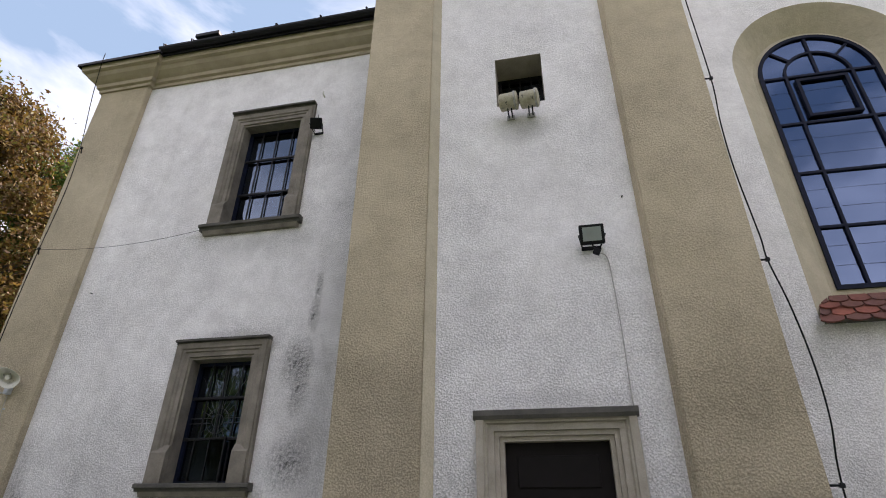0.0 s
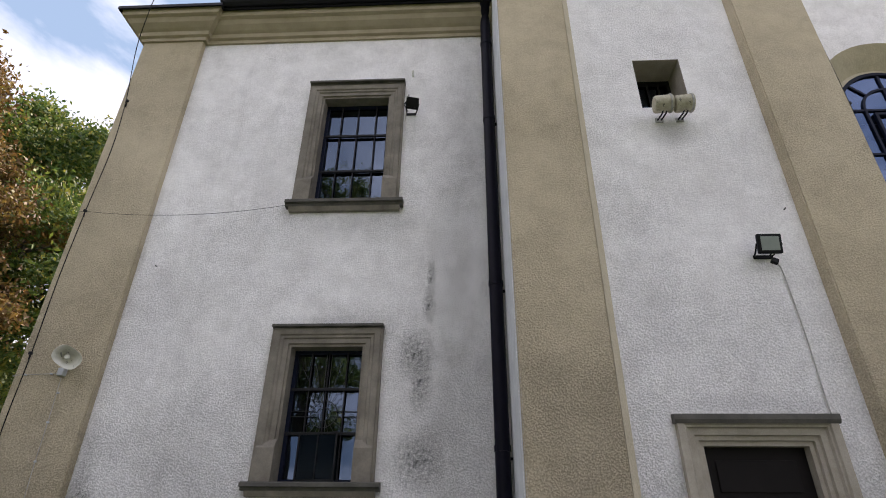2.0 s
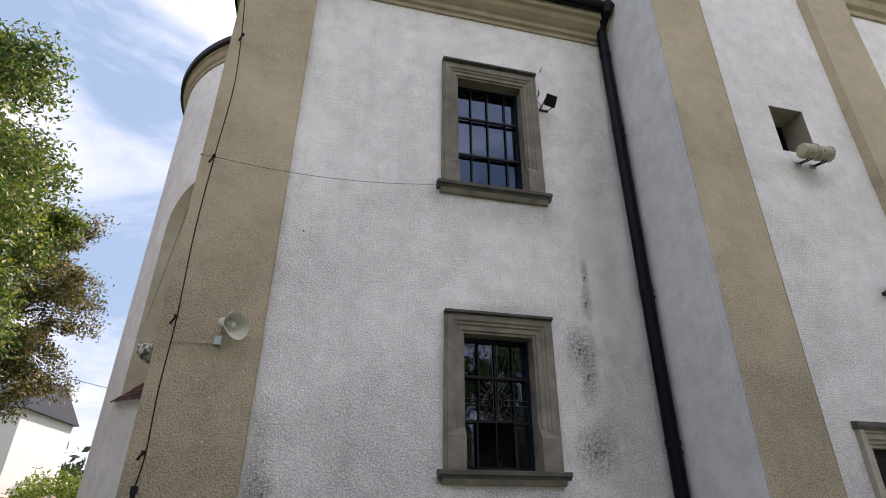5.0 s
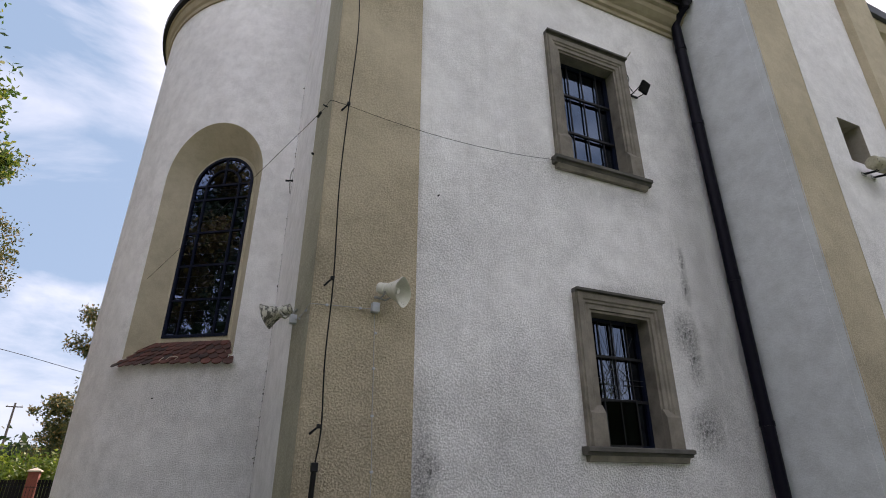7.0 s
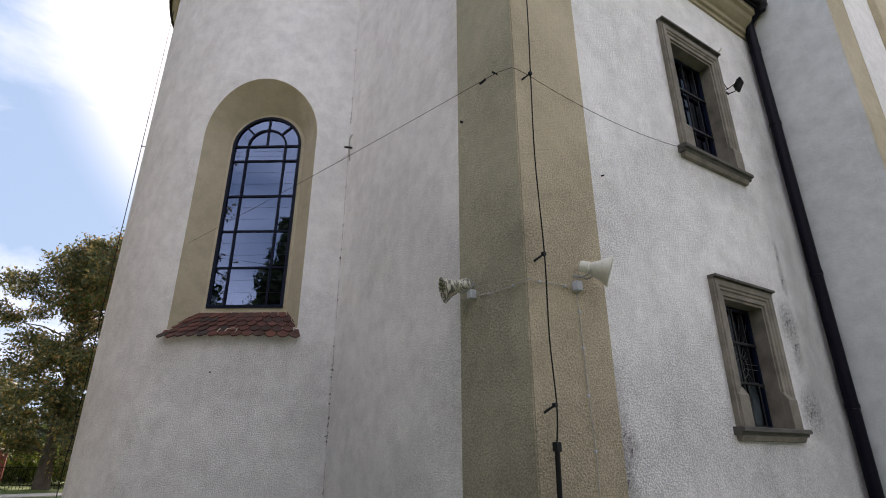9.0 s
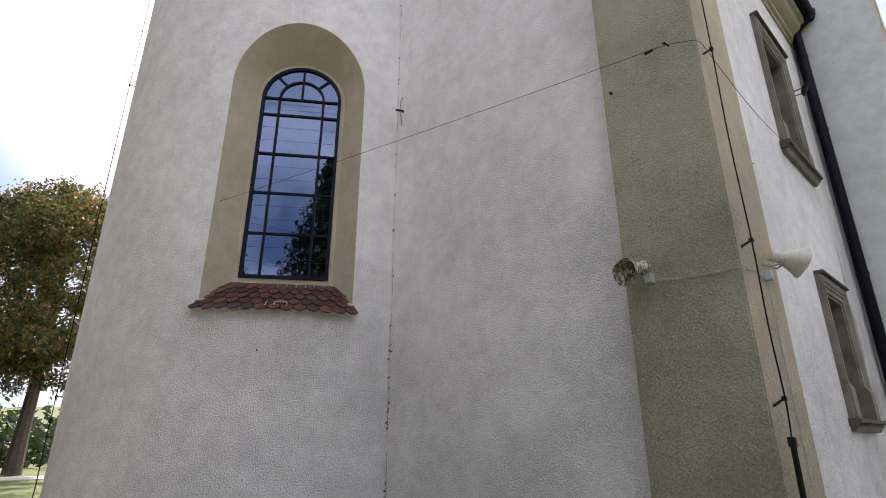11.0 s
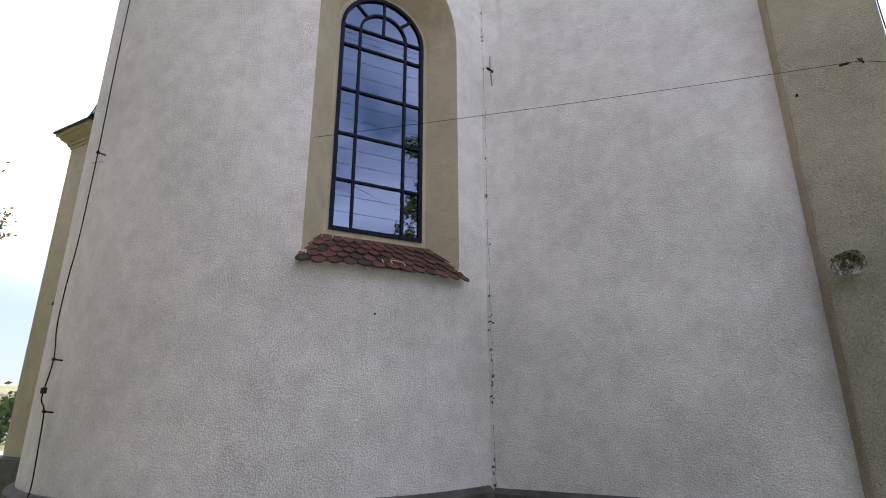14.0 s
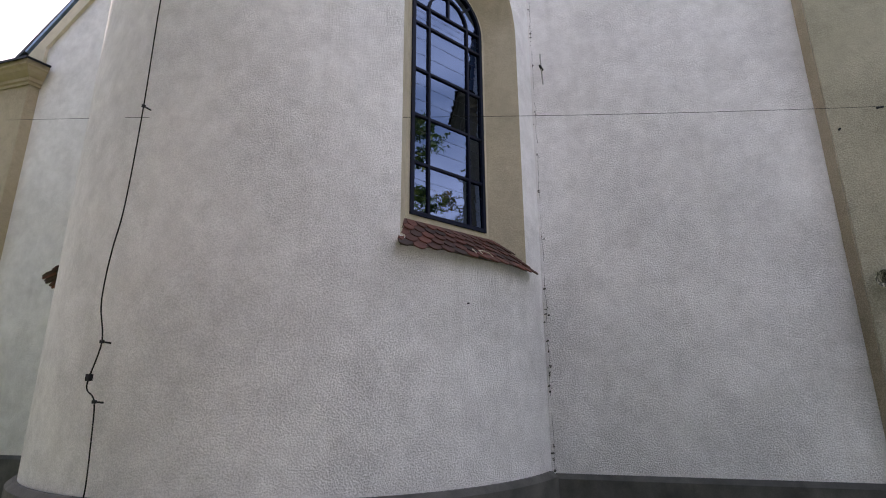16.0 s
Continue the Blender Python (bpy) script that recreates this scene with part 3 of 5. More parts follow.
# ---- projecting stair block with the door ----
wb = wallpiece("wall_block_front", boxed(BLOCK_X0, BLOCK_X1, BLOCK_Y, BLOCK_Y + 0.62, 0, 16), WHITE, "white rough-cast front wall of the projecting stair block")
DOOR = (-0.485, 0.385, 0.16, 2.306)
HOLE = (-0.40, 0.156, 6.02, 6.785)
cut(wb, [(boxed(DOOR[0] - 0.215, DOOR[1] + 0.215, 4, 6, DOOR[2], DOOR[3] + 0.215), SANDSTONE), (boxed(HOLE[0], HOLE[1], 4, 6, HOLE[2], HOLE[3]), PALESTONE)])
# the west end face of the front wall takes the smooth bluish grey too
wb.data.materials.append(BLUISH)
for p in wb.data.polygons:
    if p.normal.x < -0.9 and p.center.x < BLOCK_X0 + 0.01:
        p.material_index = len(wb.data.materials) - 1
wallpiece("wall_block_return", boxed(BLOCK_X0, BLOCK_X0 + 0.6, BLOCK_Y + 0.62, 9.0, 0, 16), BLUISH, "bluish-grey smooth plaster return wall of the stair block")
wallpiece("wall_block_right", boxed(BLOCK_X1 - 0.6, BLOCK_X1, BLOCK_Y + 0.62, 9.0, 0, 16), WHITE, "white rough-cast side wall of the stair block")
pilaster("trim_pilaster", [(BLOCK_X0 + 0.003, BLOCK_Y + 0.1), (BLOCK_X0 + 0.003, BLOCK_PIL), (-1.17, BLOCK_PIL), (-1.09, BLOCK_Y + 0.02), (-1.09, BLOCK_Y + 0.1)], 0.9, 16, "ochre rough-cast pilaster at the corner of the stair block", west=BLUISH)
# strip laid over the east return, standing in for its brighter lighting
tagged(part("trim_pilaster_edge", prism(bmesh.new(), [(-1.172, BLOCK_PIL - 0.002), (-1.083, BLOCK_Y - 0.003), (-1.083, BLOCK_Y + 0.03), (-1.19, BLOCK_Y)], XY, 0.95, 15.9), OCHRE), "smooth pale plaster strip added for the lit edge of the pilaster", "pilaster", kind="structure")
pilaster("trim_pilaster", [(0.915, BLOCK_Y + 0.1), (0.915, BLOCK_Y + 0.02), (0.955, BLOCK_PIL), (BLOCK_X1 + 0.003, BLOCK_PIL), (BLOCK_X1 + 0.003, BLOCK_Y + 0.1)], 0.9, 16, "ochre rough-cast pilaster beside the door", west=YELLOW)
tagged(part("ceiling_block", boxed(BLOCK_X0, BLOCK_X1, BLOCK_Y, 9.0, 16, 16.3), ROOFING), "dark flat roof over the stair block", "roof", kind="structure")

door = root("door_1", 0, BLOCK_Y, 0.16, "dark brown panelled wooden door in a moulded sandstone frame", "door", kind="structure")
bface = lambda a, b, d: (a, BLOCK_Y - d, b)
dprof = [(0, -0.16), (0, -0.06), (-0.035, -0.06), (-0.04, -0.03), (-0.075, -0.03), (-0.08, 0.0), (-0.13, 0.005), (-0.14, 0.03), (-0.155, 0.03), (-0.165, 0.05), (-0.225, 0.055), (-0.23, -0.02), (-0.22, -0.16)]
part("stone_surround", sweep(bmesh.new(), [(DOOR[0], 0.16), (DOOR[0], DOOR[3]), (DOOR[1], DOOR[3]), (DOOR[1], 0.16)], dprof, bface), PALESTONE, door, "moulded sandstone door surround")
hood = bmesh.new()
prism(hood, [(-0.02, 2.47), (0.058, 2.47), (0.075, 2.50), (0.075, 2.545), (-0.02, 2.555)], lambda o, z, d: (d, BLOCK_Y - o, z), DOOR[0] - 0.245, DOOR[1] + 0.245)
part("hood", hood, DARKSTONE, door, "weathered dark top moulding")
part("leaf", boxed(DOOR[0], DOOR[1], BLOCK_Y + 0.15, BLOCK_Y + 0.20, 0.16, DOOR[3]), DOORWOOD, door)
for z0, z1 in ((0.3, 0.85), (0.95, 1.85), (1.95, 2.2)):
    part("panel", boxed(DOOR[0] + 0.1, DOOR[1] - 0.1, BLOCK_Y + 0.135, BLOCK_Y + 0.155, z0, z1, 0.008), DOORWOOD, door)
tagged(part("threshold_step", boxed(-0.75, 0.65, 3.95, BLOCK_Y + 0.2, 0, 0.16, 0.015), PLINTH), "worn grey stone step before the door", "step", kind="structure")

hw = root("window_3", -0.12, BLOCK_Y + 0.4, HOLE[2], "small dark window deep in a square opening", "window", kind="structure")
part("frame", sweep(bmesh.new(), [(HOLE[0], HOLE[2]), (HOLE[0], HOLE[3]), (HOLE[1], HOLE[3]), (HOLE[1], HOLE[2])], [(0, -0.42), (0.04, -0.42), (0.04, -0.36), (0, -0.36)], bface, closed=True), IRON, hw)
for i in range(1, 4):
    bx = HOLE[0] + (HOLE[1] - HOLE[0]) * i / 4
    part("bar", boxed(bx - 0.01, bx + 0.01, BLOCK_Y + 0.37, BLOCK_Y + 0.39, HOLE[2], HOLE[3]), IRON, hw)
pg = part("pane", boxed(HOLE[0], HOLE[1], BLOCK_Y + 0.41, BLOCK_Y + 0.416, HOLE[2], HOLE[3]), GLASS_BIG, hw)


# ---- arched church windows ----
def arch(half, zb, zs, seg=28):
    """Outline of a round-headed opening, from its lower left, over the top, to its lower right."""
    return [(-half, zb)] + [(half * math.cos(t), zs + half * math.sin(t)) for t in [math.pi - math.pi * i / seg for i in range(seg + 1)]] + [(half, zb)]


def niche_cutter(m, half0, zb0, splay, slope, depth, zs):
    a = arch(half0, zb0, zs)
    b = arch(half0 + splay * depth, zb0 - slope * depth, zs)
    bm = bmesh.new()
    lo = [bm.verts.new(m @ Vector((u, 0.0, z))) for u, z in a]
    hi = [bm.verts.new(m @ Vector((u, -depth, z))) for u, z in b]
    k = len(a)
    bm.faces.new(lo)
    bm.faces.new(hi[::-1])
    for i in range(k):
        j = (i + 1) % k
        bm.faces.new((lo[i], hi[i], hi[j], lo[j]))
    return bm


def slit_cutter(m, half, zb, zs, depth):
    return prism(bmesh.new(), arch(half, zb, zs), lambda a, b, d: m @ Vector((a, d, b)), -0.05, depth)


def arched_window(name, m, half, zb, zs, rows, label, casement=None):
    """Glazing with its metal bars; local x along the wall, -y outwards."""
    win = tagged(new(name), label, "window", kind="structure")
    win.matrix_basis = m @ Matrix.Translation((0, 0, zb))
    loc = lambda a, b, d: m @ Vector((a, -d, b))
    k = 0.55 * half
    part("frame", sweep(bmesh.new(), arch(half, zb, zs), [(0, -0.04), (0.052, -0.04), (0.052, 0.03), (0, 0.03)], loc, closed=True), FRAME_DARK, win, smooth=30)
    bw = 0.017
    for s in (-1, 1):
        part("mullion", prism(bmesh.new(), [(s * k - bw, zb + 0.03), (s * k + bw, zb + 0.03), (s * k + bw, zs), (s * k - bw, zs)], loc, -0.02, 0.026), FRAME_DARK, win)
    for z in rows + [zs]:
        part("transom", prism(bmesh.new(), [(-half + 0.03, z - bw), (half - 0.03, z - bw), (half - 0.03, z + bw), (-half + 0.03, z + bw)], loc, -0.018, 0.022), FRAME_DARK, win)
    arc = [(k * math.cos(t), zs + k * math.sin(t)) for t in [math.pi - math.pi * i / 20 for i in range(21)]]
    part("arch_bar", sweep(bmesh.new(), arc, [(-bw, -0.018), (bw, -0.018), (bw, 0.024), (-bw, 0.024)], loc), FRAME_DARK, win)
    for ang, r0 in ((90, 0.0), (45, k), (135, k)):
        c, s = math.cos(radians(ang)), math.sin(radians(ang))
        p = [(c * r0 + s * bw * e, zs + s * r0 - c * bw * e) for e in (-1, 1)] + [(c * (half - 0.02) + s * bw * e, zs + s * (half - 0.02) - c * bw * e) for e in (1, -1)]
        part("glazing_bar", prism(bmesh.new(), p, loc, -0.016, 0.02), FRAME_DARK, win)
    levels = [zb + 0.03] + rows + [zs]
    for z0, z1 in zip(levels, levels[1:]):
        for q in (0.35, 0.68):
            z = z0 + (z1 - z0) * q
            part("saddle_wire", tube(bmesh.new(), [loc(-half + 0.05, z, 0.002), loc(half - 0.05, z, 0.002)], 0.0015, 4), WIRE_PALE, win)
    if casement:
        z0, z1 = casement
        part("casement", sweep(bmesh.new(), [(-k + 0.09, z0), (-k + 0.09, z1), (k - 0.09, z1), (k - 0.09, z0)], [(0, 0), (0.04, 0), (0.04, 0.045), (0, 0.045)], loc, closed=True), FRAME_DARK, win, "small opening casement")

    def pane(poly):
        cu, cz = sum(p[0] for p in poly) / len(poly), sum(p[1] for p in poly) / len(poly)
        t1, t2 = random.gauss(0, 0.004), random.gauss(0, 0.004)
        bm = prism(bmesh.new(), poly, lambda a, b, d: m @ Vector((a, 0.004 + d + (a - cu) * t1 + (b - cz) * t2, b)), 0, 0.004)
        p = part("pane", bm, GLASS_BIG, win)
        p.visible_shadow = False

    zz = [zb + 0.03] + rows + [zs]
    for j in range(len(zz) - 1):
        for a, b in ((-half + 0.03, -k), (-k, k), (k, half - 0.03)):
            pane([(a, zz[j]), (b, zz[j]), (b, zz[j + 1]), (a, zz[j + 1])])
    for a0, a1 in ((0, 90), (90, 180)):
        pane([(0, zs)] + [(k * math.cos(radians(a0 + (a1 - a0) * i / 8)), zs + k * math.sin(radians(a0 + (a1 - a0) * i / 8))) for i in range(9)])
    for a0 in (0, 45, 90, 135):
        out = [(half - 0.03, radians(a0 + 45 * i / 6)) for i in range(7)] + [(k, radians(a0 + 45 - 45 * i / 6)) for i in range(7)]
        pane([(r * math.cos(t), zs + r * math.sin(t)) for r, t in out])
    return win


def tile_sill(name, m, low, high, mat, label, rows=4, cols=10):
    """A sloping sill of plain tiles. low(u), high(u): places of the lower and upper edge for u from -1 to 1."""
    sill = tagged(new(name), label, "tiled sill", kind="structure")
    sill.matrix_basis = m @ Matrix.Translation(low(0))
    bed = bmesh.new()
    st = [(i / 12 - 1) * 0.955 for i in range(25)]
    grid = [[bed.verts.new(m @ (p + Vector((0, 0.015, 0)))) for p in (low(u).lerp(high(u), 0.10), high(u))] for u in st]
    base = [[bed.verts.new(m @ (p + Vector((0, 0.03, -0.05)))) for p in (low(u).lerp(high(u), 0.14), high(u))] for u in st]
    for i in range(24):
        bed.faces.new((grid[i][0], grid[i + 1][0], grid[i + 1][1], grid[i][1]))
        bed.faces.new((base[i][0], base[i][1], base[i + 1][1], base[i + 1][0]))
        bed.faces.new((grid[i][0], base[i][0], base[i + 1][0], grid[i + 1][0]))
        bed.faces.new((grid[i][1], grid[i + 1][1], base[i + 1][1], base[i][1]))
    bed.faces.new((grid[0][0], grid[0][1], base[0][1], base[0][0]))
    bed.faces.new((grid[24][0], base[24][0], base[24][1], grid[24][1]))
    part("mortar_bed", bed, DARKSTONE, sill)
    for r in range(rows):
        v0, v1 = r / rows - 0.03, min(1.0, (r + 1) / rows + 0.06)
        n = cols
        off = 0.5 if r % 2 else 0.0
        edges = [-1.0] + [(-1 + 2 * (i + off) / n) for i in range(0 if off else 1, n)] + [1.0]
        for a, b in zip(edges, edges[1:]):
            if b - a < 0.02:
                continue
            jit = [random.uniform(-0.012, 0.012) for _ in range(3)]

            def place(u, v):
                p = low(u).lerp(high(u), v)
                return p
            g = 0.008
            us = [a + g + (b - a - 2 * g) * i / 4 for i in range(5)]
            slope = (high(0) - low(0)).normalized()
            nrm = Vector((0, -slope.z, slope.y))
            if nrm.z < 0:
                nrm = -nrm
            bm = bmesh.new()
            lift0, lift1 = 0.042 + jit[0] * 0.7, 0.012
            top, bot = [], []
            for i, u in enumerate(us):
                w = 0.085 * (1 - (abs(i - 2) / 2) ** 2)
                q0 = place(u, v0 - w + jit[1] * 0.8) + nrm * lift0
                q1 = place(u, v1) + nrm * lift1
                top.append((bm.verts.new(m @ q0), bm.verts.new(m @ q1)))
                bot.append((bm.verts.new(m @ (q0 - nrm * 0.017)), bm.verts.new(m @ (q1 - nrm * 0.017))))
            for i in range(4):
                bm.faces.new((top[i][0], top[i + 1][0], top[i + 1][1], top[i][1]))
                bm.faces.new((bot[i][0], bot[i][1], bot[i + 1][1], bot[i + 1][0]))
                bm.faces.new((top[i][0], bot[i][0], bot[i + 1][0], top[i + 1][0]))
                bm.faces.new((top[i][1], top[i + 1][1], bot[i + 1][1], bot[i][1]))
            bm.faces.new((top[0][0], top[0][1], bot[0][1], bot[0][0]))
            bm.faces.new((top[4][0], bot[4][0], bot[4][1], top[4][1]))
            part("tile", bm, mat, sill)
    return sill


# nave wall and its window
NG = NAVE_Y + 0.26
nave_m = pose(3.88, NG, 0)
wn_ = wallpiece("wall_nave", boxed(BLOCK_X1 - 0.3, 14, NAVE_Y, NAVE_Y + 0.7, 0, 12), WHITE, "white rough-cast nave wall")
cut(wn_, [(niche_cutter(nave_m, 0.80, 3.98, 1.25, 1.3, 0.40, 7.22), OCHRE), (slit_cutter(nave_m, 0.74, 4.05, 7.22, 1.0), CREAM)])
arched_window("window_4", nave_m, 0.74, 4.05, 7.22, [4.85, 5.63, 6.41], "tall round-headed nave window with dark metal bars", casement=(6.49, 7.15))
tile_sill("trim_nave_sill", nave_m, lambda u: Vector((1.19 * u, -0.375, 3.56)), lambda u: Vector((0.97 * u, -0.03, 3.97)), TILE, "red clay tile sill below the nave window")
NAVE_CORN = [(0.0, 11.3), (0.05, 11.3), (0.06, 11.42), (0.14, 11.48), (0.2, 11.65), (0.3, 11.72), (0.36, 11.9), (0.36, 12.0), (-0.1, 12.0), (-0.1, 11.3)]
tagged(part("trim_nave_cornice", sweep(bmesh.new(), [(BLOCK_X1, NAVE_Y), (14, NAVE_Y)], NAVE_CORN, XY), CORNICE), "ochre moulded eaves cornice of the nave", "cornice", kind="structure")
tagged(part("roof_nave", prism(bmesh.new(), [(5.50, 12.0), (5.45, 12.16), (14.4, 21), (23.4, 12.16), (23.4, 12.0)], lambda a, b, d: (d, a, b), BLOCK_X1, 14), ROOFING), "dark steep nave roof", "roof", kind="structure")

# ---- apse ----
APSE_TOP = 12.5


def arc_wall(r0, r1, z0, z1, a0, a1, seg=96):
    bm = bmesh.new()
    rings = []
    for i in range(seg + 1):
        t = radians(a0 + (a1 - a0) * i / seg)
        rings.append([bm.verts.new((AC.x + r * math.cos(t), AC.y + r * math.sin(t), z)) for r, z in ((r0, z0), (r1, z0), (r1, z1), (r0, z1))])
    for p, q in zip(rings, rings[1:]):
        for j in range(4):
            jj = (j + 1) % 4
            bm.faces.new((p[j], p[jj], q[jj], q[j]))
    bm.faces.new(rings[0])
    bm.faces.new(rings[-1][::-1])
    return bm


apse = wallpiece("wall_apse", arc_wall(3.0, AR, 0, APSE_TOP, 90, 270), WHITE_FINE, "white rough-cast curved wall of the apse")
WIN_DIR = Vector((-0.566, -0.824))
GLASS_D = 3.34
ZS, ZB = 7.30, 4.13
for sgn in (1, -1):
    d2 = Vector((WIN_DIR.x, WIN_DIR.y * sgn))
    yaw = math.degrees(math.atan2(d2.y, d2.x)) + 90
    am = pose(AC.x + d2.x * GLASS_D, AC.y + d2.y * GLASS_D, 0, 0, 0, yaw)
    cut(apse, [(niche_cutter(am, 0.72, 4.06, 0.88, 0.98, 0.80, ZS), OCHRE), (slit_cutter(am, 0.655, ZB, ZS, 1.2), CREAM)])
    arched_window("window_%d" % (5 if sgn > 0 else 6), am, 0.655, ZB, ZS, [4.85, 5.54, 6.24, 6.98], "tall round-headed apse window with dark blue-grey bars")
    tile_sill("trim_apse_sill", am, lambda u: Vector((1.14 * u, GLASS_D - math.sqrt(3.95 ** 2 - (1.14 * u) ** 2), 3.545)), lambda u: Vector((0.86 * u, -0.02, 4.04)), TILE_WORN, "sloping sill of old red clay tiles under the apse window", 5, 13)
for p in apse.data.polygons:
    p.use_smooth = abs(p.normal.z) < 0.1 and p.material_index == 0
apse.data.set_sharp_from_angle(angle=radians(25))
acorn = [(0.0, 12.1), (0.03, 12.1), (0.04, 12.2), (0.08, 12.25), (0.13, 12.4), (0.16, 12.42), (0.16, 12.5), (-0.1, 12.5), (-0.1, 12.1)]
apath = [(AC.x + AR * math.cos(t), AC.y + AR * math.sin(t)) for t in [radians(270 - 180 * i / 60) for i in range(61)]]
tagged(part("trim_apse_cornice", sweep(bmesh.new(), apath, [(-u, z) for u, z in acorn], XY), CORNICE), "ochre curved cornice below the apse eaves", "cornice", kind="structure")
tagged(part("gutter", sweep(bmesh.new(), apath, [(-0.15, 12.5), (-0.25, 12.51), (-0.27, 12.63), (-0.15, 12.63)], XY), GUTTER), "black curved eaves gutter of the apse", "gutter", kind="structure")
cone = bmesh.new()
tip = cone.verts.new((AC.x + 1.5, AC.y, 17))
rim = [cone.verts.new((AC.x + (AR + 0.2) * math.cos(t), AC.y + (AR + 0.2) * math.sin(t), 12.64)) for t in [radians(85 + 190 * i / 48) for i in range(49)]]
for a, b in zip(rim, rim[1:]):
    cone.faces.new((tip, a, b))
cone.faces.new(rim)
tagged(part("roof_apse", cone, ROOFING), "dark conical roof over the apse", "roof", kind="structure")
wallpiece("wall_chancel_side", boxed(AC.x + 0.0, BLOCK_X0, 10.6, 11.2, 0, 13.4), INSIDE, "inner chancel wall")
wallpiece("wall_chancel_far", boxed(AC.x + 0.0, BLOCK_X0, 17.6, 18.2, 0, 13.4), INSIDE, "inner chancel wall")
wallpiece("wall_chancel_back", boxed(-1.9, -1.5, 9.1, 19, 0, 16), INSIDE, "inner end wall of the chancel")
tagged(part("ceiling_chancel", boxed(-6.9, -1.5, 10.6, 18.2, 12.4, 12.6), INSIDE), "plain plaster ceiling over the chancel", "ceiling", kind="structure")
wallpiece("wall_nave_end", boxed(13.4, 14, 6.65, 22, 0, 13), INSIDE, "inner end wall of the nave")
wallpiece("wall_nave_far", boxed(-2, 14, 22, 22.6, 0, 13), WHITE, "white plaster far wall of the nave")
wallpiece("wall_wing_back", boxed(SIDE_X + 0.6, BLOCK_X0, 9.9, 10.4, 0, 13), INSIDE, "inner back wall of the wing")
tagged(part("ceiling_wing", boxed(SIDE_X + 0.6, BLOCK_X0, 6.42, 9.9, 8.8, 9.0), INSIDE), "plain plaster ceiling of the wing", "ceiling", kind="structure")
tagged(part("floor_inside", boxed(SIDE_X + 0.61, 13.4, 6.5, 22, -0.05, 0.15), PLINTH), "dark stone floor inside the church", "floor", kind="structure")

# ---- far wing beyond the apse ----
far = bmesh.new()
prism(far, [(17.9, 0), (FAR_Y - 0.15, 0), (FAR_Y - 0.15, 9.0), (21.9, 9.62), (18.2, 13.3), (17.9, 13.3)], lambda a, b, d: (d, a, b), SIDE_X, SIDE_X + 0.6)
wallpiece("wall_far_wing", far, WHITE_FINE, "white rough-cast gable wall of the far wing")
wallpiece("wall_far_wing_front", boxed(SIDE_X + 0.6, BLOCK_X0, FAR_Y - 0.75, FAR_Y - 0.15, 0, 9), WHITE, "white rough-cast outer wall of the far wing")
pilaster("trim_far_pilaster", [(SIDE_PIL, FAR_Y - 1.0), (SIDE_PIL, FAR_Y), (-6.66, FAR_Y), (-6.66, FAR_Y - 0.2), (SIDE_X + 0.1, FAR_Y - 0.2), (SIDE_X + 0.1, FAR_Y - 1.07)], 0.9, 8.8, "ochre rough-cast corner pilaster of the far wing", YELLOW, YELLOW)
fpath = [(SIDE_X, FAR_Y - 1.06), (SIDE_PIL, FAR_Y - 1.0), (SIDE_PIL, FAR_Y), (-6.66, FAR_Y), (BLOCK_X0, FAR_Y)]
tagged(part("trim_far_cornice", sweep(bmesh.new(), fpath, [(-u, v) for u, v in CORN], XY), CORNICE), "ochre moulded cornice cap of the far wing", "cornice", kind="structure")
tagged(part("trim_far_flashing", sweep(bmesh.new(), fpath, [(0.1, 9.062), (-0.33, 9.062), (-0.345, 9.03), (-0.352, 9.03), (-0.352, 9.085), (0.1, 9.13)], XY), GUTTER), "black sheet-metal flashing on the far cornice", "flashing", kind="structure")
tagged(part("trim_far_verge", prism(bmesh.new(), [(22.0, 9.62), (18.2, 13.42), (18.2, 13.52), (22.05, 9.67)], lambda a, b, d: (d, a, b), SIDE_X - 0.1, SIDE_X + 0.65), ROOFBLUE), "blue-grey metal flashing on the far sloping gable", "flashing", kind="structure")
tagged(part("trim_far_gable_band", prism(bmesh.new(), [(FAR_Y - 0.55, 9.1), (FAR_Y - 0.55, 9.56), (18.2, 13.36), (18.2, 12.9), (21.45, 9.65), (21.45, 9.1)], lambda a, b, d: (d, a, b), SIDE_X - 0.07, SIDE_X + 0.05), CREAM), "cream raking band along the far gable", "band", kind="structure")
tagged(part("roof_far_wing", prism(bmesh.new(), [(22.75, 9.1), (18.0, 13.5), (18.0, 13.62), (22.75, 9.2)], lambda a, b, d: (d, a, b), SIDE_X - 0.08, BLOCK_X0), ROOFING), "dark lean-to roof of the far wing", "roof", kind="structure")

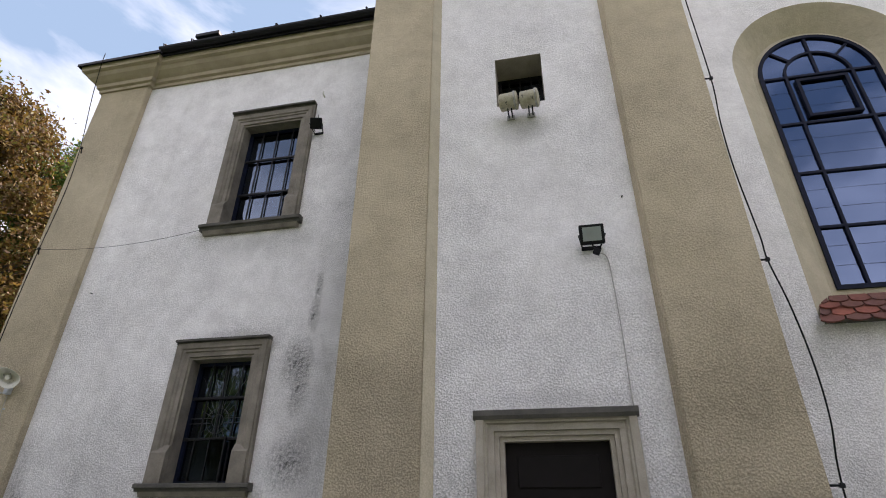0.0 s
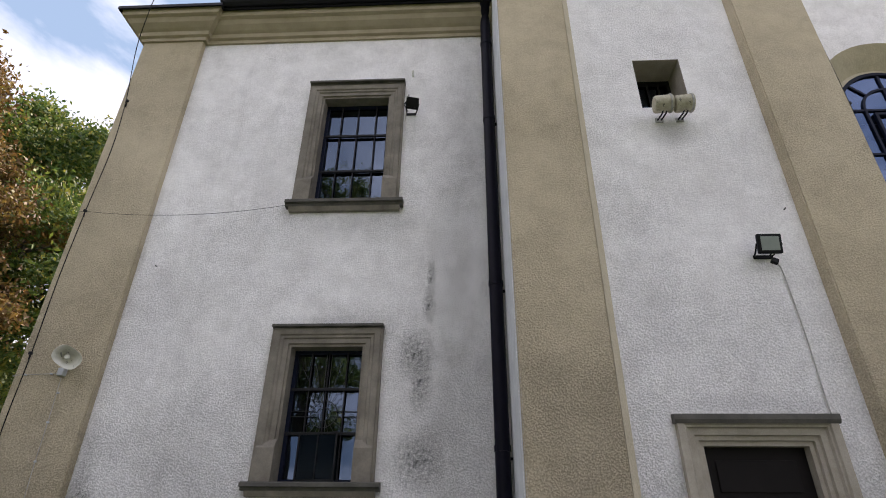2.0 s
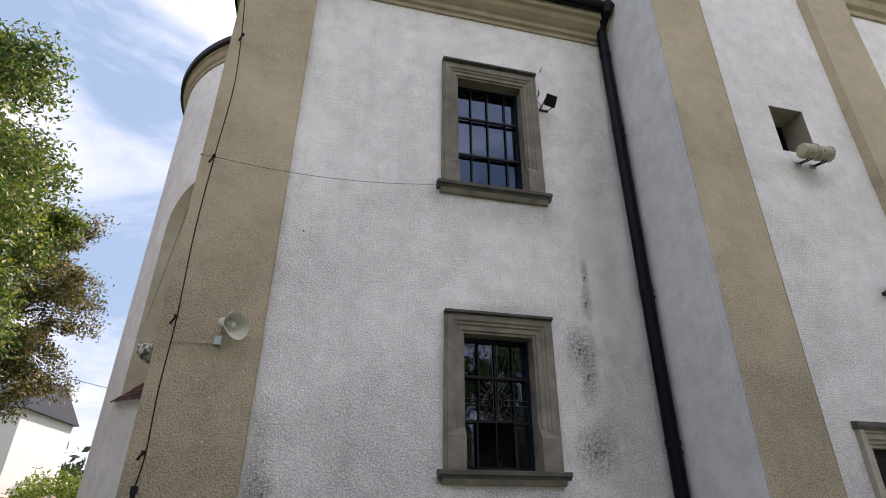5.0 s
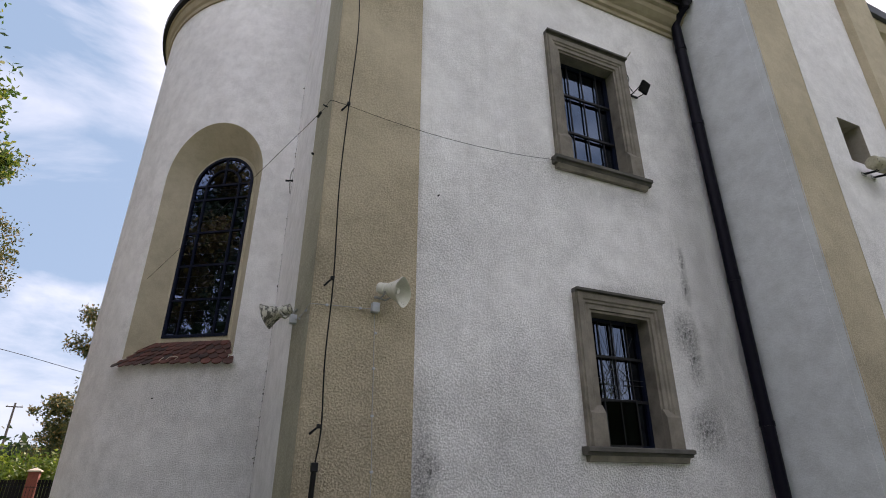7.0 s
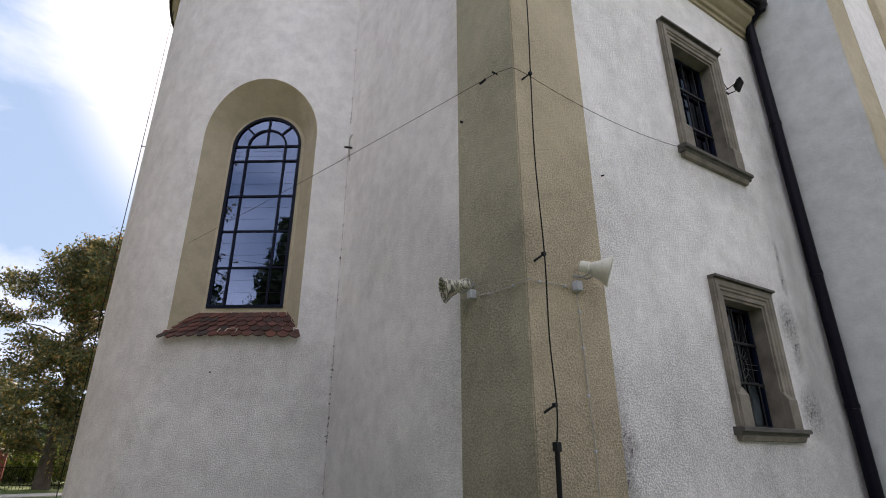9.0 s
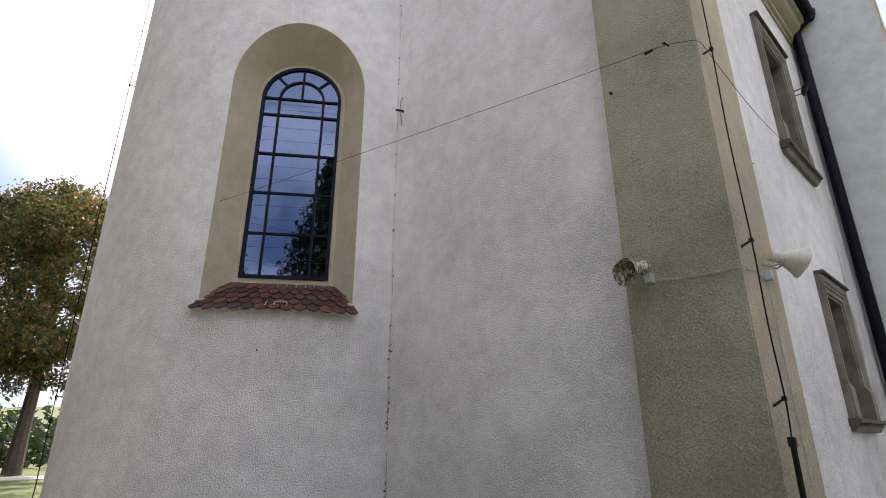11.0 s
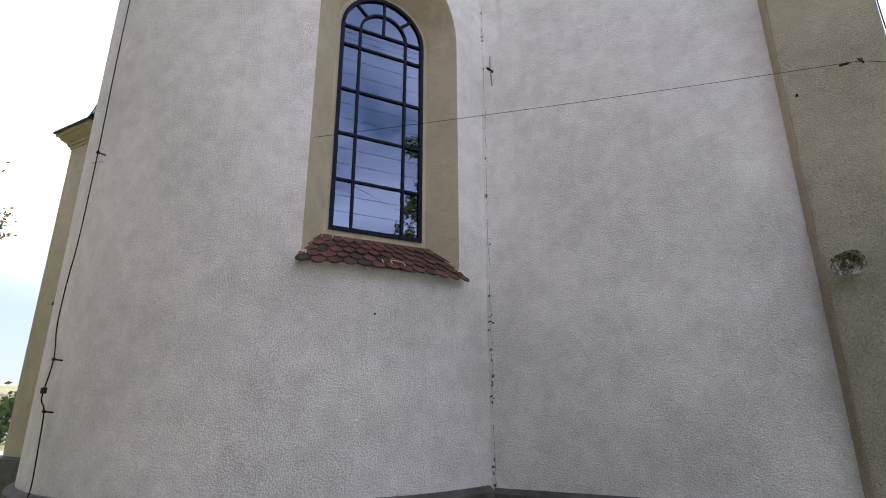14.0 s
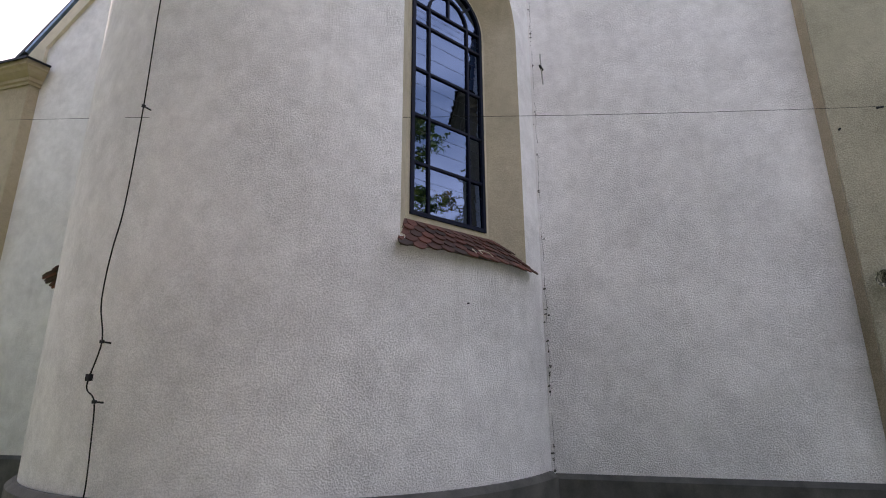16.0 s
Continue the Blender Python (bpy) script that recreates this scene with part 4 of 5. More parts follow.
# ---- plinth ----
pp = [(0.0, 0.0), (0.075, 0.0), (0.075, PLINTH_Z - 0.06), (0.03, PLINTH_Z), (-0.05, PLINTH_Z), (-0.05, 0.0)]
runs = [([(BLOCK_X0 - 0.0, 5.82), (-6.66, FRONT_Y), (-6.66, FRONT_PIL), (SIDE_PIL, FRONT_PIL), (SIDE_PIL, 6.73), (SIDE_X, 6.80), (SIDE_X, 10.55)], "sacristy wing"),
        ([(BLOCK_X1, NAVE_Y), (BLOCK_X1, BLOCK_PIL), (0.95, BLOCK_PIL), (0.95, BLOCK_Y), (0.63, BLOCK_Y)], "stair block beside the door"),
        ([(-0.73, BLOCK_Y), (-1.13, BLOCK_Y), (-1.13, BLOCK_PIL), (BLOCK_X0, BLOCK_PIL), (BLOCK_X0, 5.74)], "stair block"),
        ([(14, NAVE_Y), (BLOCK_X1 + 0.08, NAVE_Y)], "nave"),
        ([(SIDE_X, 18.2), (SIDE_X, FAR_Y - 1.06), (SIDE_PIL, FAR_Y - 1.0), (SIDE_PIL, FAR_Y), (-6.66, FAR_Y)], "far wing")]
for path, where in runs:
    tagged(part("trim_plinth", sweep(bmesh.new(), path, [(-u, z) for u, z in pp], XY), PLINTH), "dark grey stone plinth of the " + where, "plinth", kind="structure")
tagged(part("trim_apse_plinth", sweep(bmesh.new(), [(AC.x + AR * math.cos(t), AC.y + AR * math.sin(t)) for t in [radians(258.5 - 157 * i / 60) for i in range(61)]], [(-u * 1.5, z + (0.035 if z > 0.5 else 0)) for u, z in pp], XY), PLINTH, smooth=30), "dark grey stone plinth round the apse", "plinth", kind="structure")

# ---- rain stains: dark mould patches on the plaster, thin irregular films ----
def mould_mat(name, amount, lo, hi, scale):
    m, n, l, b, co = base_mat(name, 0.95)
    b.inputs["Base Color"].default_value = (0.05, 0.05, 0.047, 1)
    a = noise_tex(n, l, co, scale, 7, 0.75)
    g = n.new("ShaderNodeTexGradient")
    g.gradient_type = "SPHERICAL"
    mp = n.new("ShaderNodeMapping")
    mp.inputs["Location"].default_value = (-0.5, -0.5, -0.5)
    mp2 = n.new("ShaderNodeMapping")
    mp2.inputs["Scale"].default_value = (2.0, 2.0, 2.0)
    l.new(co.outputs["Generated"], mp.inputs["Vector"])
    l.new(mp.outputs["Vector"], mp2.inputs["Vector"])
    l.new(mp2.outputs["Vector"], g.inputs["Vector"])
    mul = n.new("ShaderNodeMath")
    mul.operation = "MULTIPLY"
    l.new(g.outputs["Fac"], mul.inputs[0])
    l.new(ramp_of(n, l, a.outputs["Fac"], [(lo, (0, 0, 0)), (hi, (amount, amount, amount))]), mul.inputs[1])
    l.new(mul.outputs["Value"], b.inputs["Alpha"])
    return m


MOULD = mould_mat("black_mould", 0.95, 0.40, 0.66, 24)
GRIME = mould_mat("grey_damp_grime", 0.34, 0.15, 0.85, 3)


def stain(x, z, w, h, label="dark grey mould stain on the white plaster", y=FRONT_Y - 0.004, rot=0, mat=None):
    bm = bmesh.new()
    m = pose(x, y, z, 0, rot, 0)
    pts = [(w * math.cos(t) * (1 + 0.15 * math.sin(3 * t + x)), h * math.sin(t)) for t in [2 * math.pi * i / 24 for i in range(24)]]
    bm.faces.new([bm.verts.new((a, 0, b)) for a, b in pts])
    ob = part("trim_stain", bm, mat or MOULD)
    ob.matrix_basis = m
    ob.visible_shadow = False
    return tagged(ob, label, "stain", group="wall stains", kind="structure")


stain(-3.07, 3.45, 0.24, 0.36)
stain(-2.99, 3.15, 0.13, 0.42, rot=6)
stain(-3.0, 2.30, 0.30, 0.36, rot=14)
stain(-2.92, 4.05, 0.09, 0.26)
stain(-2.90, 4.40, 0.06, 0.25)
stain(-2.62, 3.2, 0.62, 2.6, y=FRONT_Y - 0.006, mat=GRIME)
stain(-2.45, 5.9, 0.5, 3.0, y=FRONT_Y - 0.008, mat=GRIME)
stain(-6.46, 1.85, 0.10, 0.20)
stain(-6.56, 1.6, 0.12, 0.9)
stain(-3.9, 5.2, 0.9, 0.32, mat=GRIME)
stain(-4.1, 3.85, 0.75, 0.10, mat=GRIME)
stain(-0.06, 2.64, 0.75, 0.12, y=BLOCK_Y - 0.004, mat=GRIME)
stain(-0.1, 5.62, 0.32, 0.24, y=BLOCK_Y - 0.004, mat=GRIME)

# ---- leaded lines of the lower wing window ----
def leading():
    cx, cz, y = -4.10, 2.80, FRONT_Y + 0.168
    ob = root("window_leading", cx, y, cz, "pale lead cames drawn as a cross with rays in dark glass", "leaded glass", kind="structure")
    lead = paint("dull_lead", (0.04, 0.045, 0.047), 0.6, 0.0)
    for a in (28, 45, 60, 75, 105, 120, 135, 152, 215, 235, 250, 290, 305, 325):
        r0, r1 = 0.11, (0.62 if a in (60, 75, 105, 120) else 0.26)
        c, s = math.cos(radians(a)), math.sin(radians(a))
        part("came", tube(bmesh.new(), [(cx + c * r0, y, cz + s * r0), (cx + c * r1, y, cz + s * r1)], 0.003, 4), lead, ob)
    for dz in (-0.03, 0.03):
        for s in (-1, 1):
            part("came", tube(bmesh.new(), [(cx + s * 0.09, y, cz + dz), (cx + s * 0.38, y, cz + dz)], 0.0045, 4), lead, ob)
    for dx in (-0.03, 0.03):
        part("came", tube(bmesh.new(), [(cx + dx, y, 2.15), (cx + dx, y, 3.48)], 0.0042, 4), lead, ob)
    for r in (0.075, 0.15):
        part("came", tube(bmesh.new(), [(cx + r * math.cos(t), y, cz + r * math.sin(t)) for t in [2 * math.pi * i / 20 for i in range(21)]], 0.0042, 4), lead, ob)


leading()


def casement():
    """The lower casement, standing ajar outwards."""
    ob = root("window_casement", -4.32, FRONT_Y + 0.15, 2.12, "dark iron casement standing slightly ajar", "casement", kind="structure")
    m = pose(-4.34, FRONT_Y + 0.145, 2.10, 0, 0, -4)
    w, h = 0.44, 0.485
    loc = lambda a, b, d: m @ Vector((a, -d, b))
    part("frame", sweep(bmesh.new(), [(0, 0), (0, h), (w, h + 0.02), (w, 0)], [(0, -0.012), (0.018, -0.012), (0.018, 0.012), (0, 0.012)], loc, closed=True), IRON, ob)
    part("bar", prism(bmesh.new(), [(w / 2 - 0.006, 0), (w / 2 + 0.006, 0), (w / 2 + 0.006, h), (w / 2 - 0.006, h)], loc, -0.008, 0.01), IRON, ob)
    for a, b in ((0.018, w / 2), (w / 2, w - 0.018)):
        p = part("pane", prism(bmesh.new(), [(a, 0.018), (b, 0.018), (b, h - 0.015), (a, h - 0.015)], loc, -0.004, 0.0), GLASS_DULL, ob)
        p.visible_shadow = False


casement()


# ---- horn loudspeakers ----
def horn_speaker(mouth, driver, wall, label, side_box, skin, roll):
    mouth, driver, wall = Vector(mouth), Vector(driver), Vector(wall)
    ax = (mouth - driver).normalized()
    m = look(driver, mouth) @ Matrix.Rotation(math.pi, 4, "X") @ Matrix.Rotation(radians(roll), 4, "Z") @ Matrix.Scale(0.88, 4)
    top = root("horn_loudspeaker", wall.x, wall.y, wall.z - 0.1, label, "loudspeaker", group="horn loudspeakers on the corner")
    top_bm = bmesh.new()

    def ring(r, h, e, seg=28):
        out = []
        for i in range(seg):
            t = 2 * math.pi * i / seg
            c, s = math.cos(t), math.sin(t)
            k = (abs(c) ** e + abs(s) ** e) ** (-1 / e)
            out.append(top_bm.verts.new(m @ Vector((1.25 * r * k * c, r * k * s * 0.92, h))))
        return out
    prof = [(0.050, 0.03, 2), (0.062, 0.06, 2.1), (0.080, 0.11, 2.2), (0.101, 0.165, 2.4), (0.128, 0.222, 2.6), (0.135, 0.23, 2.7), (0.134, 0.237, 2.7), (0.126, 0.228, 2.6), (0.097, 0.168, 2.4), (0.075, 0.11, 2.2), (0.055, 0.07, 2.1), (0.035, 0.06, 2)]
    rings = [ring(*p) for p in prof]
    for a, b in zip(rings, rings[1:]):
        for j in range(28):
            jj = (j + 1) % 28
            top_bm.faces.new((a[j], a[jj], b[jj], b[j]))
    top_bm.faces.new(rings[-1])
    part("bell", top_bm, skin, top, smooth=40)
    part("throat", lathe(bmesh.new(), [(0.034, 0.07), (0.034, 0.165), (0.028, 0.178), (0.012, 0.18)], m, 16), skin, top, "re-entrant throat", smooth=40)
    part("driver", lathe(bmesh.new(), [(0.03, -0.075), (0.052, -0.07), (0.060, -0.055), (0.060, 0.0), (0.064, 0.004), (0.064, 0.02), (0.058, 0.024), (0.05, 0.06)], m, 20), skin, top, "weathered driver housing", smooth=40)
    yoke = bmesh.new()
    b0 = m @ Vector((0.085, 0, 0.09))
    b1 = m @ Vector((-0.085, 0, 0.09))
    low = wall + Vector((0, 0, -0.02))
    mid = low.lerp(driver, 0.55) + Vector((0, 0, -0.055))
    tube(yoke, [b0, b0.lerp(mid, 0.6) + Vector((0, 0, -0.03)), mid, b1.lerp(mid, 0.6) + Vector((0, 0, -0.03)), b1], 0.009, 6)
    part("yoke", yoke, HORN_DARK, top)
    part("arm", tube(bmesh.new(), [mid, mid.lerp(low, 0.5), low], 0.013, 8), HORN_DARK, top)
    n = Vector(side_box)
    c = wall + Vector((0, 0, -0.13)) + n * 0.03
    part("junction_box", boxed(c.x - 0.036, c.x + 0.036, c.y - 0.034, c.y + 0.034, c.z - 0.045, c.z + 0.045, 0.008), BOXGREY, top, "small grey junction box")
    return top


horn_speaker((-6.90, 5.46, 3.31), (-7.04, 5.615, 3.375), (-7.09, FRONT_PIL, 3.34), "cream horn loudspeaker on the ochre corner pilaster", (0, -1, 0), HORN, -28)
horn_speaker((-7.96, 6.575, 3.255), (-7.785, 6.50, 3.32), (SIDE_PIL, 6.48, 3.36), "black-stained cream horn loudspeaker beside a junction box", (-1, 0, 0), HORN_STAINED, 12)


# ---- twin round lamps under the square opening ----
def drum_lamp(x):
    y, z = 4.50, 5.885
    ob = root("drum_lamp", x, BLOCK_Y, 5.75, "lichen-stained cream drum-shaped lamp on a bracket below a square opening", "lamp", group="twin wall lamps")
    m = pose(x, y, z, 0, 90, -6)
    part("drum", lathe(bmesh.new(), [(0.055, -0.112), (0.088, -0.102), (0.098, -0.085), (0.098, 0.06), (0.104, 0.064), (0.104, 0.085), (0.094, 0.092), (0.06, 0.102)], m, 28), DRUM, ob, smooth=35)
    part("rim", lathe(bmesh.new(), [(0.099, 0.058), (0.108, 0.06), (0.108, 0.076), (0.099, 0.078)], m, 28), HORN_DARK, ob)
    for dx in (-0.02, 0.02):
        part("bracket", tube(bmesh.new(), [(x + dx, y, z - 0.09), (x + dx, y + 0.04, z - 0.105), (x + dx, BLOCK_Y - 0.01, z - 0.07)], 0.009, 6), IRON, ob)
    part("mounting_plate", boxed(x - 0.045, x + 0.045, BLOCK_Y - 0.018, BLOCK_Y, z - 0.10, z - 0.04, 0.004), HORN_DARK, ob)


drum_lamp(-0.245)
drum_lamp(-0.015)


# ---- LED floodlights ----
def floodlight(m, wall_pt, label, w=0.115, h=0.098, lens=LAMPGLASS):
    ob = root("floodlight", wall_pt[0], wall_pt[1], wall_pt[2], label, "floodlight", group="floodlights on the walls")
    part("housing", boxed(-w, w, -0.018, 0.022, -h, h, 0.012, m=m), BLACK, ob)
    for i in range(7):
        x = -w + 0.03 + i * (2 * w - 0.06) / 6
        part("cooling_fin", boxed(x - 0.004, x + 0.004, 0.02, 0.045, -h * 0.8, h * 0.8, m=m), BLACK, ob)
    part("lens", boxed(-w * 0.74, w * 0.74, -0.022, -0.017, -h * 0.70, h * 0.70, m=m), lens, ob)
    for s in (-1, 1):
        a = m @ Vector((s * (w + 0.006), 0.0, 0.0))
        b = Vector(wall_pt) + Vector((s * w * 0.7, 0, 0))
        part("bracket_arm", tube(bmesh.new(), [a, a.lerp(b, 0.5) + Vector((0, 0, -0.01)), b], 0.008, 6), BLACK, ob)
    part("bracket_foot", boxed(wall_pt[0] - w * 0.8, wall_pt[0] + w * 0.8, wall_pt[1] - 0.012, wall_pt[1] + 0.002, wall_pt[2] - 0.02, wall_pt[2] + 0.02, 0.003), BLACK, ob)
    return ob


fl = floodlight(pose(0.447, 4.545, 4.12, 14, 0, 0), (0.44, BLOCK_Y, 4.05), "black LED floodlight with grey lens on the plaster wall")
part("sensor", boxed(-0.032, 0.032, -0.02, 0.02, -0.028, 0.028, 0.008, m=pose(0.475, 4.59, 3.955, 0, 25, 0)), BLACK, fl, "small black sensor on a stalk")
part("stalk", tube(bmesh.new(), [(0.447, 4.57, 4.03), (0.445, 4.58, 4.0), (0.465, 4.59, 3.97)], 0.008, 6), BLACK, fl)
floodlight(pose(-3.215, 5.62, 7.06, 32, 0, 14), (-3.25, FRONT_Y, 7.03), "small black floodlight beside the upper window", 0.09, 0.085, BLACK)
tagged(part("cable_tail", tube(bmesh.new(), [(-3.29, 5.76, 7.03), (-3.36, 5.79, 7.2), (-3.30, 5.80, 7.33), (-3.30, 5.815, 7.42)], 0.006, 6), CABLE), "loose black cable by the upper window", "cable")
tagged(part("wall_hook", tube(bmesh.new(), [(-3.25, FRONT_Y, 7.79), (-3.25, FRONT_Y - 0.07, 7.80), (-3.24, FRONT_Y - 0.08, 7.835)], 0.012, 6), HORN), "small pale hook stuck in the wall", "hook")


# ---- cables and conductors ----
def smooth_path(pts, k=6):
    pts = [Vector(p) for p in pts]
    out = []
    for i in range(len(pts) - 1):
        p0, p1, p2, p3 = pts[max(i - 1, 0)], pts[i], pts[i + 1], pts[min(i + 2, len(pts) - 1)]
        for j in range(k):
            t = j / k
            out.append(0.5 * ((2 * p1) + (p2 - p0) * t + (2 * p0 - 5 * p1 + 4 * p2 - p3) * t * t + (3 * p1 - p0 - 3 * p2 + p3) * t ** 3))
    return out + [pts[-1]]


def conductor(name, pts, r, clips, label, joint=None, k=6):
    """A lightning conductor or cable with its wall clips [(place on the wire, place on the wall)]."""
    p0 = pts[-1]
    ob = root(name, p0[0], p0[1], p0[2], label, "cable")
    part("wire", tube(bmesh.new(), smooth_path(pts, k), r, 6), CABLE, ob, smooth=60)
    for a, b in clips:
        a, b = Vector(a), Vector(b)
        bm = tube(bmesh.new(), [b, a + (a - b).normalized() * 0.015], [0.011, 0.008], 6)
        part("clip", bm, IRON, ob)
        part("clamp", boxed(a.x - 0.017, a.x + 0.017, a.y - 0.017, a.y + 0.017, a.z - 0.017, a.z + 0.017, 0.004), IRON, ob)
    if joint:
        j, thick = joint
        part("joint", boxed(j[0] - 0.026, j[0] + 0.026, j[1] - 0.026, j[1] + 0.026, j[2] - 0.035, j[2] + 0.035, 0.006), IRON, ob)
        if thick:
            part("protective_tube", tube(bmesh.new(), [j, (j[0] - 0.01, j[1], 1.5), (j[0] - 0.01, j[1], 0.0)], 0.021, 8), CABLE, ob, "thick black protective tube")
    return ob


cl = [(z, -7.515) for z in (2.155, 3.42, 5.36, 7.3)]
conductor("lightning_conductor", [(-7.40, 5.30, 9.14), (-7.46, 5.36, 8.9), (-7.60, 5.55, 8.3), (-7.53, 5.65, 7.3), (-7.48, 5.665, 6.4), (-7.51, 5.66, 5.36), (-7.53, 5.665, 4.4), (-7.505, 5.66, 3.42), (-7.515, 5.665, 2.7), (-7.495, 5.66, 2.155), (-7.52, 5.665, 1.86)], 0.0065,
          [((x, 5.66, z), (x - 0.055, FRONT_PIL, z - 0.055)) for z, x in cl], "black lightning conductor clipped to the corner pilaster", ((-7.52, 5.665, 1.85), True))
nc = [(1.93, 4.72, 8.6), (1.93, 4.72, 7.3), (1.94, 4.72, 6.02), (1.90, 4.72, 5.4), (1.895, 4.72, 4.8), (1.935, 4.72, 4.06), (1.937, 4.72, 3.8), (2.00, 4.72, 3.36), (2.035, 4.72, 2.87), (2.025, 4.72, 2.42), (1.962, 4.72, 1.95), (1.95, 4.72, 1.0), (1.95, 4.72, 0.0)]
conductor("lightning_conductor", [(1.93, 4.72, 15.0)] + nc, 0.0075, [((1.94, 4.72, 6.02), (BLOCK_X1, 4.72, 6.03)), ((1.937, 4.72, 3.8), (BLOCK_X1, 4.72, 3.8)), ((1.962, 4.72, 1.95), (BLOCK_X1, 4.72, 1.95)), ((1.93, 4.72, 8.6), (BLOCK_X1, 4.72, 8.6))], "black lightning conductor on the side of the door block")


def on_apse(deg, z, r=3.95):
    return (AC.x + r * math.cos(radians(deg)), AC.y + r * math.sin(radians(deg)), z)


ac = [(175.5, 12.2), (175, 10.5), (174.5, 8.6), (173.9, 6.74), (174.1, 5.236), (173.6, 4.03), (172.4, 3.51), (171.9, 3.14), (172.1, 2.86), (173.6, 2.5), (172.1, 2.14), (172.1, 2.02), (174.1, 1.9), (174.8, 1.53), (175.2, 1.12), (175.4, 0.9), (175.4, 0.0)]
conductor("lightning_conductor", [on_apse(a, z, 3.95 if z > 1.1 else 3.97) for a, z in ac], 0.0078, [(on_apse(a, z), on_apse(a + 0.2, z - 0.01, AR - 0.01)) for a, z in ((174.1, 5.236), (173.6, 2.5), (174.1, 1.9), (174.3, 8.3))], "black lightning conductor clipped to the curved apse wall", (on_apse(172.1, 2.14), False))

span = [Vector((-7.69, 5.74, 5.41)), Vector((-7.69, 5.95, 5.50)), Vector((-7.70, 6.07, 5.525))]
far_end = Vector(on_apse(172.0, 5.13, 3.93))
for i in range(1, 13):
    t = i / 12
    p = span[2].lerp(far_end, t)
    p.z -= 0.12 * 4 * t * (1 - t) * 0.5
    if i < 13:
        span.append(p)
wing_pt = Vector((SIDE_PIL - 0.02, 21.9, 7.8))
for i in range(1, 9):
    p = far_end.lerp(wing_pt, i / 8)
    span.append(p)
wire = root("span_wire", -7.69, 6.07, 5.5, "thin steel wire strung past the apse from pilaster to pilaster", "wire")
part("wire", tube(bmesh.new(), span, 0.003, 5), CABLE, wire)
part("strain_insulator", tube(bmesh.new(), [(-7.72, 6.12, 5.515), (-7.735, 6.2, 5.50)], 0.014, 8), IRON, wire)
part("eye_hook", tube(bmesh.new(), [(SIDE_PIL, 5.98, 5.5), (-7.72, 6.0, 5.53), (-7.70, 6.03, 5.55), (-7.69, 6.0, 5.52)], 0.008, 6), IRON, wire)
fw = [Vector((-7.69, 5.74, 5.41)), Vector((-7.66, 5.70, 5.38))] + [Vector((-7.5 + (2.65) * t, 5.70 + 0.04 * t, 5.37 - 0.10 * 4 * t * (1 - t) + 0.07 * t)) for t in [i / 12 for i in range(13)]]
tagged(part("wall_wire", tube(bmesh.new(), fw, 0.0028, 5), CABLE), "thin wire strung across the wing wall to the upper sill", "wire")

gc = root("speaker_cable", -7.07, FRONT_PIL, 1.0, "thin grey cable clipped to the pilaster between the loudspeakers", "cable")
part("wire", tube(bmesh.new(), smooth_path([(-7.09, 5.715, 3.15), (-7.07, 5.72, 2.66), (-7.06, 5.72, 2.26), (-7.04, 5.72, 1.82), (-7.045, 5.72, 1.4), (-7.04, 5.72, 1.0)]), 0.0042, 5), CABLE_GREY, gc)
part("wire", tube(bmesh.new(), smooth_path([(-7.13, 5.715, 3.2), (-7.225, 5.715, 3.195), (-7.53, 5.715, 3.185), (-7.672, 5.715, 3.175), (-7.685, 5.80, 3.17), (-7.685, 5.895, 3.165), (-7.685, 6.24, 3.18), (-7.685, 6.44, 3.22)]), 0.0042, 5), CABLE_GREY, gc)
for p in ((-7.07, 5.722, 2.98), (-7.07, 5.722, 2.66), (-7.06, 5.722, 2.26), (-7.04, 5.722, 1.82), (-7.225, 5.722, 3.195), (-7.53, 5.722, 3.185), (-7.678, 5.895, 3.165), (-7.678, 6.24, 3.18)):
    part("cable_clip", boxed(p[0] - 0.012, p[0] + 0.012, p[1] - 0.012, p[1] + 0.01, p[2] - 0.010, p[2] + 0.010, 0.003), BOXGREY, gc)
dc = root("lamp_cable", 0.6, BLOCK_Y, 2.5, "thin grey cable running from the floodlight down beside the door", "cable")
part("wire", tube(bmesh.new(), smooth_path([(0.48, 4.61, 3.94), (0.53, 4.66, 3.965), (0.575, 4.688, 3.92), (0.59, 4.69, 3.7), (0.602, 4.69, 3.23), (0.60, 4.69, 2.6), (0.612, 4.69, 2.45), (0.618, 4.69, 1.87), (0.625, 4.69, 1.0)]), 0.0062, 5), CABLE_GREY, dc)


# ---- small marks on the walls ----
def peg(name, base, tip, r, label, mat=IRON):
    return tagged(part(name, tube(bmesh.new(), [base, tip], [r, r * 0.8], 7), mat), label, "peg", group="old wall pegs")


peg("wall_peg", (SIDE_X, 10.40, 7.03), (SIDE_X - 0.14, 10.43, 7.02), 0.022, "rusty iron peg sticking out of the plaster")
tagged(part("bent_rod", tube(bmesh.new(), smooth_path([(SIDE_X - 0.01, 10.42, 7.32), (SIDE_X - 0.05, 10.42, 7.2), (SIDE_X - 0.055, 10.41, 7.0), (SIDE_X - 0.03, 10.40, 6.75)]), 0.012, 6), HORN_DARK), "bent grey rod beside the wall peg", "rod")
peg("wall_peg", (SIDE_PIL, 6.63, 5.29), (SIDE_PIL - 0.03, 6.63, 5.29), 0.016, "small dark peg in the ochre pilaster")
peg("wall_peg", (-6.42, FRONT_Y, 4.60), (-6.42, FRONT_Y - 0.035, 4.595), 0.009, "small dark peg in the white plaster")
peg("wall_peg", on_apse(-127, 2.99, AR - 0.01), on_apse(-127, 2.985, AR + 0.025), 0.012, "small dark peg under the apse window")
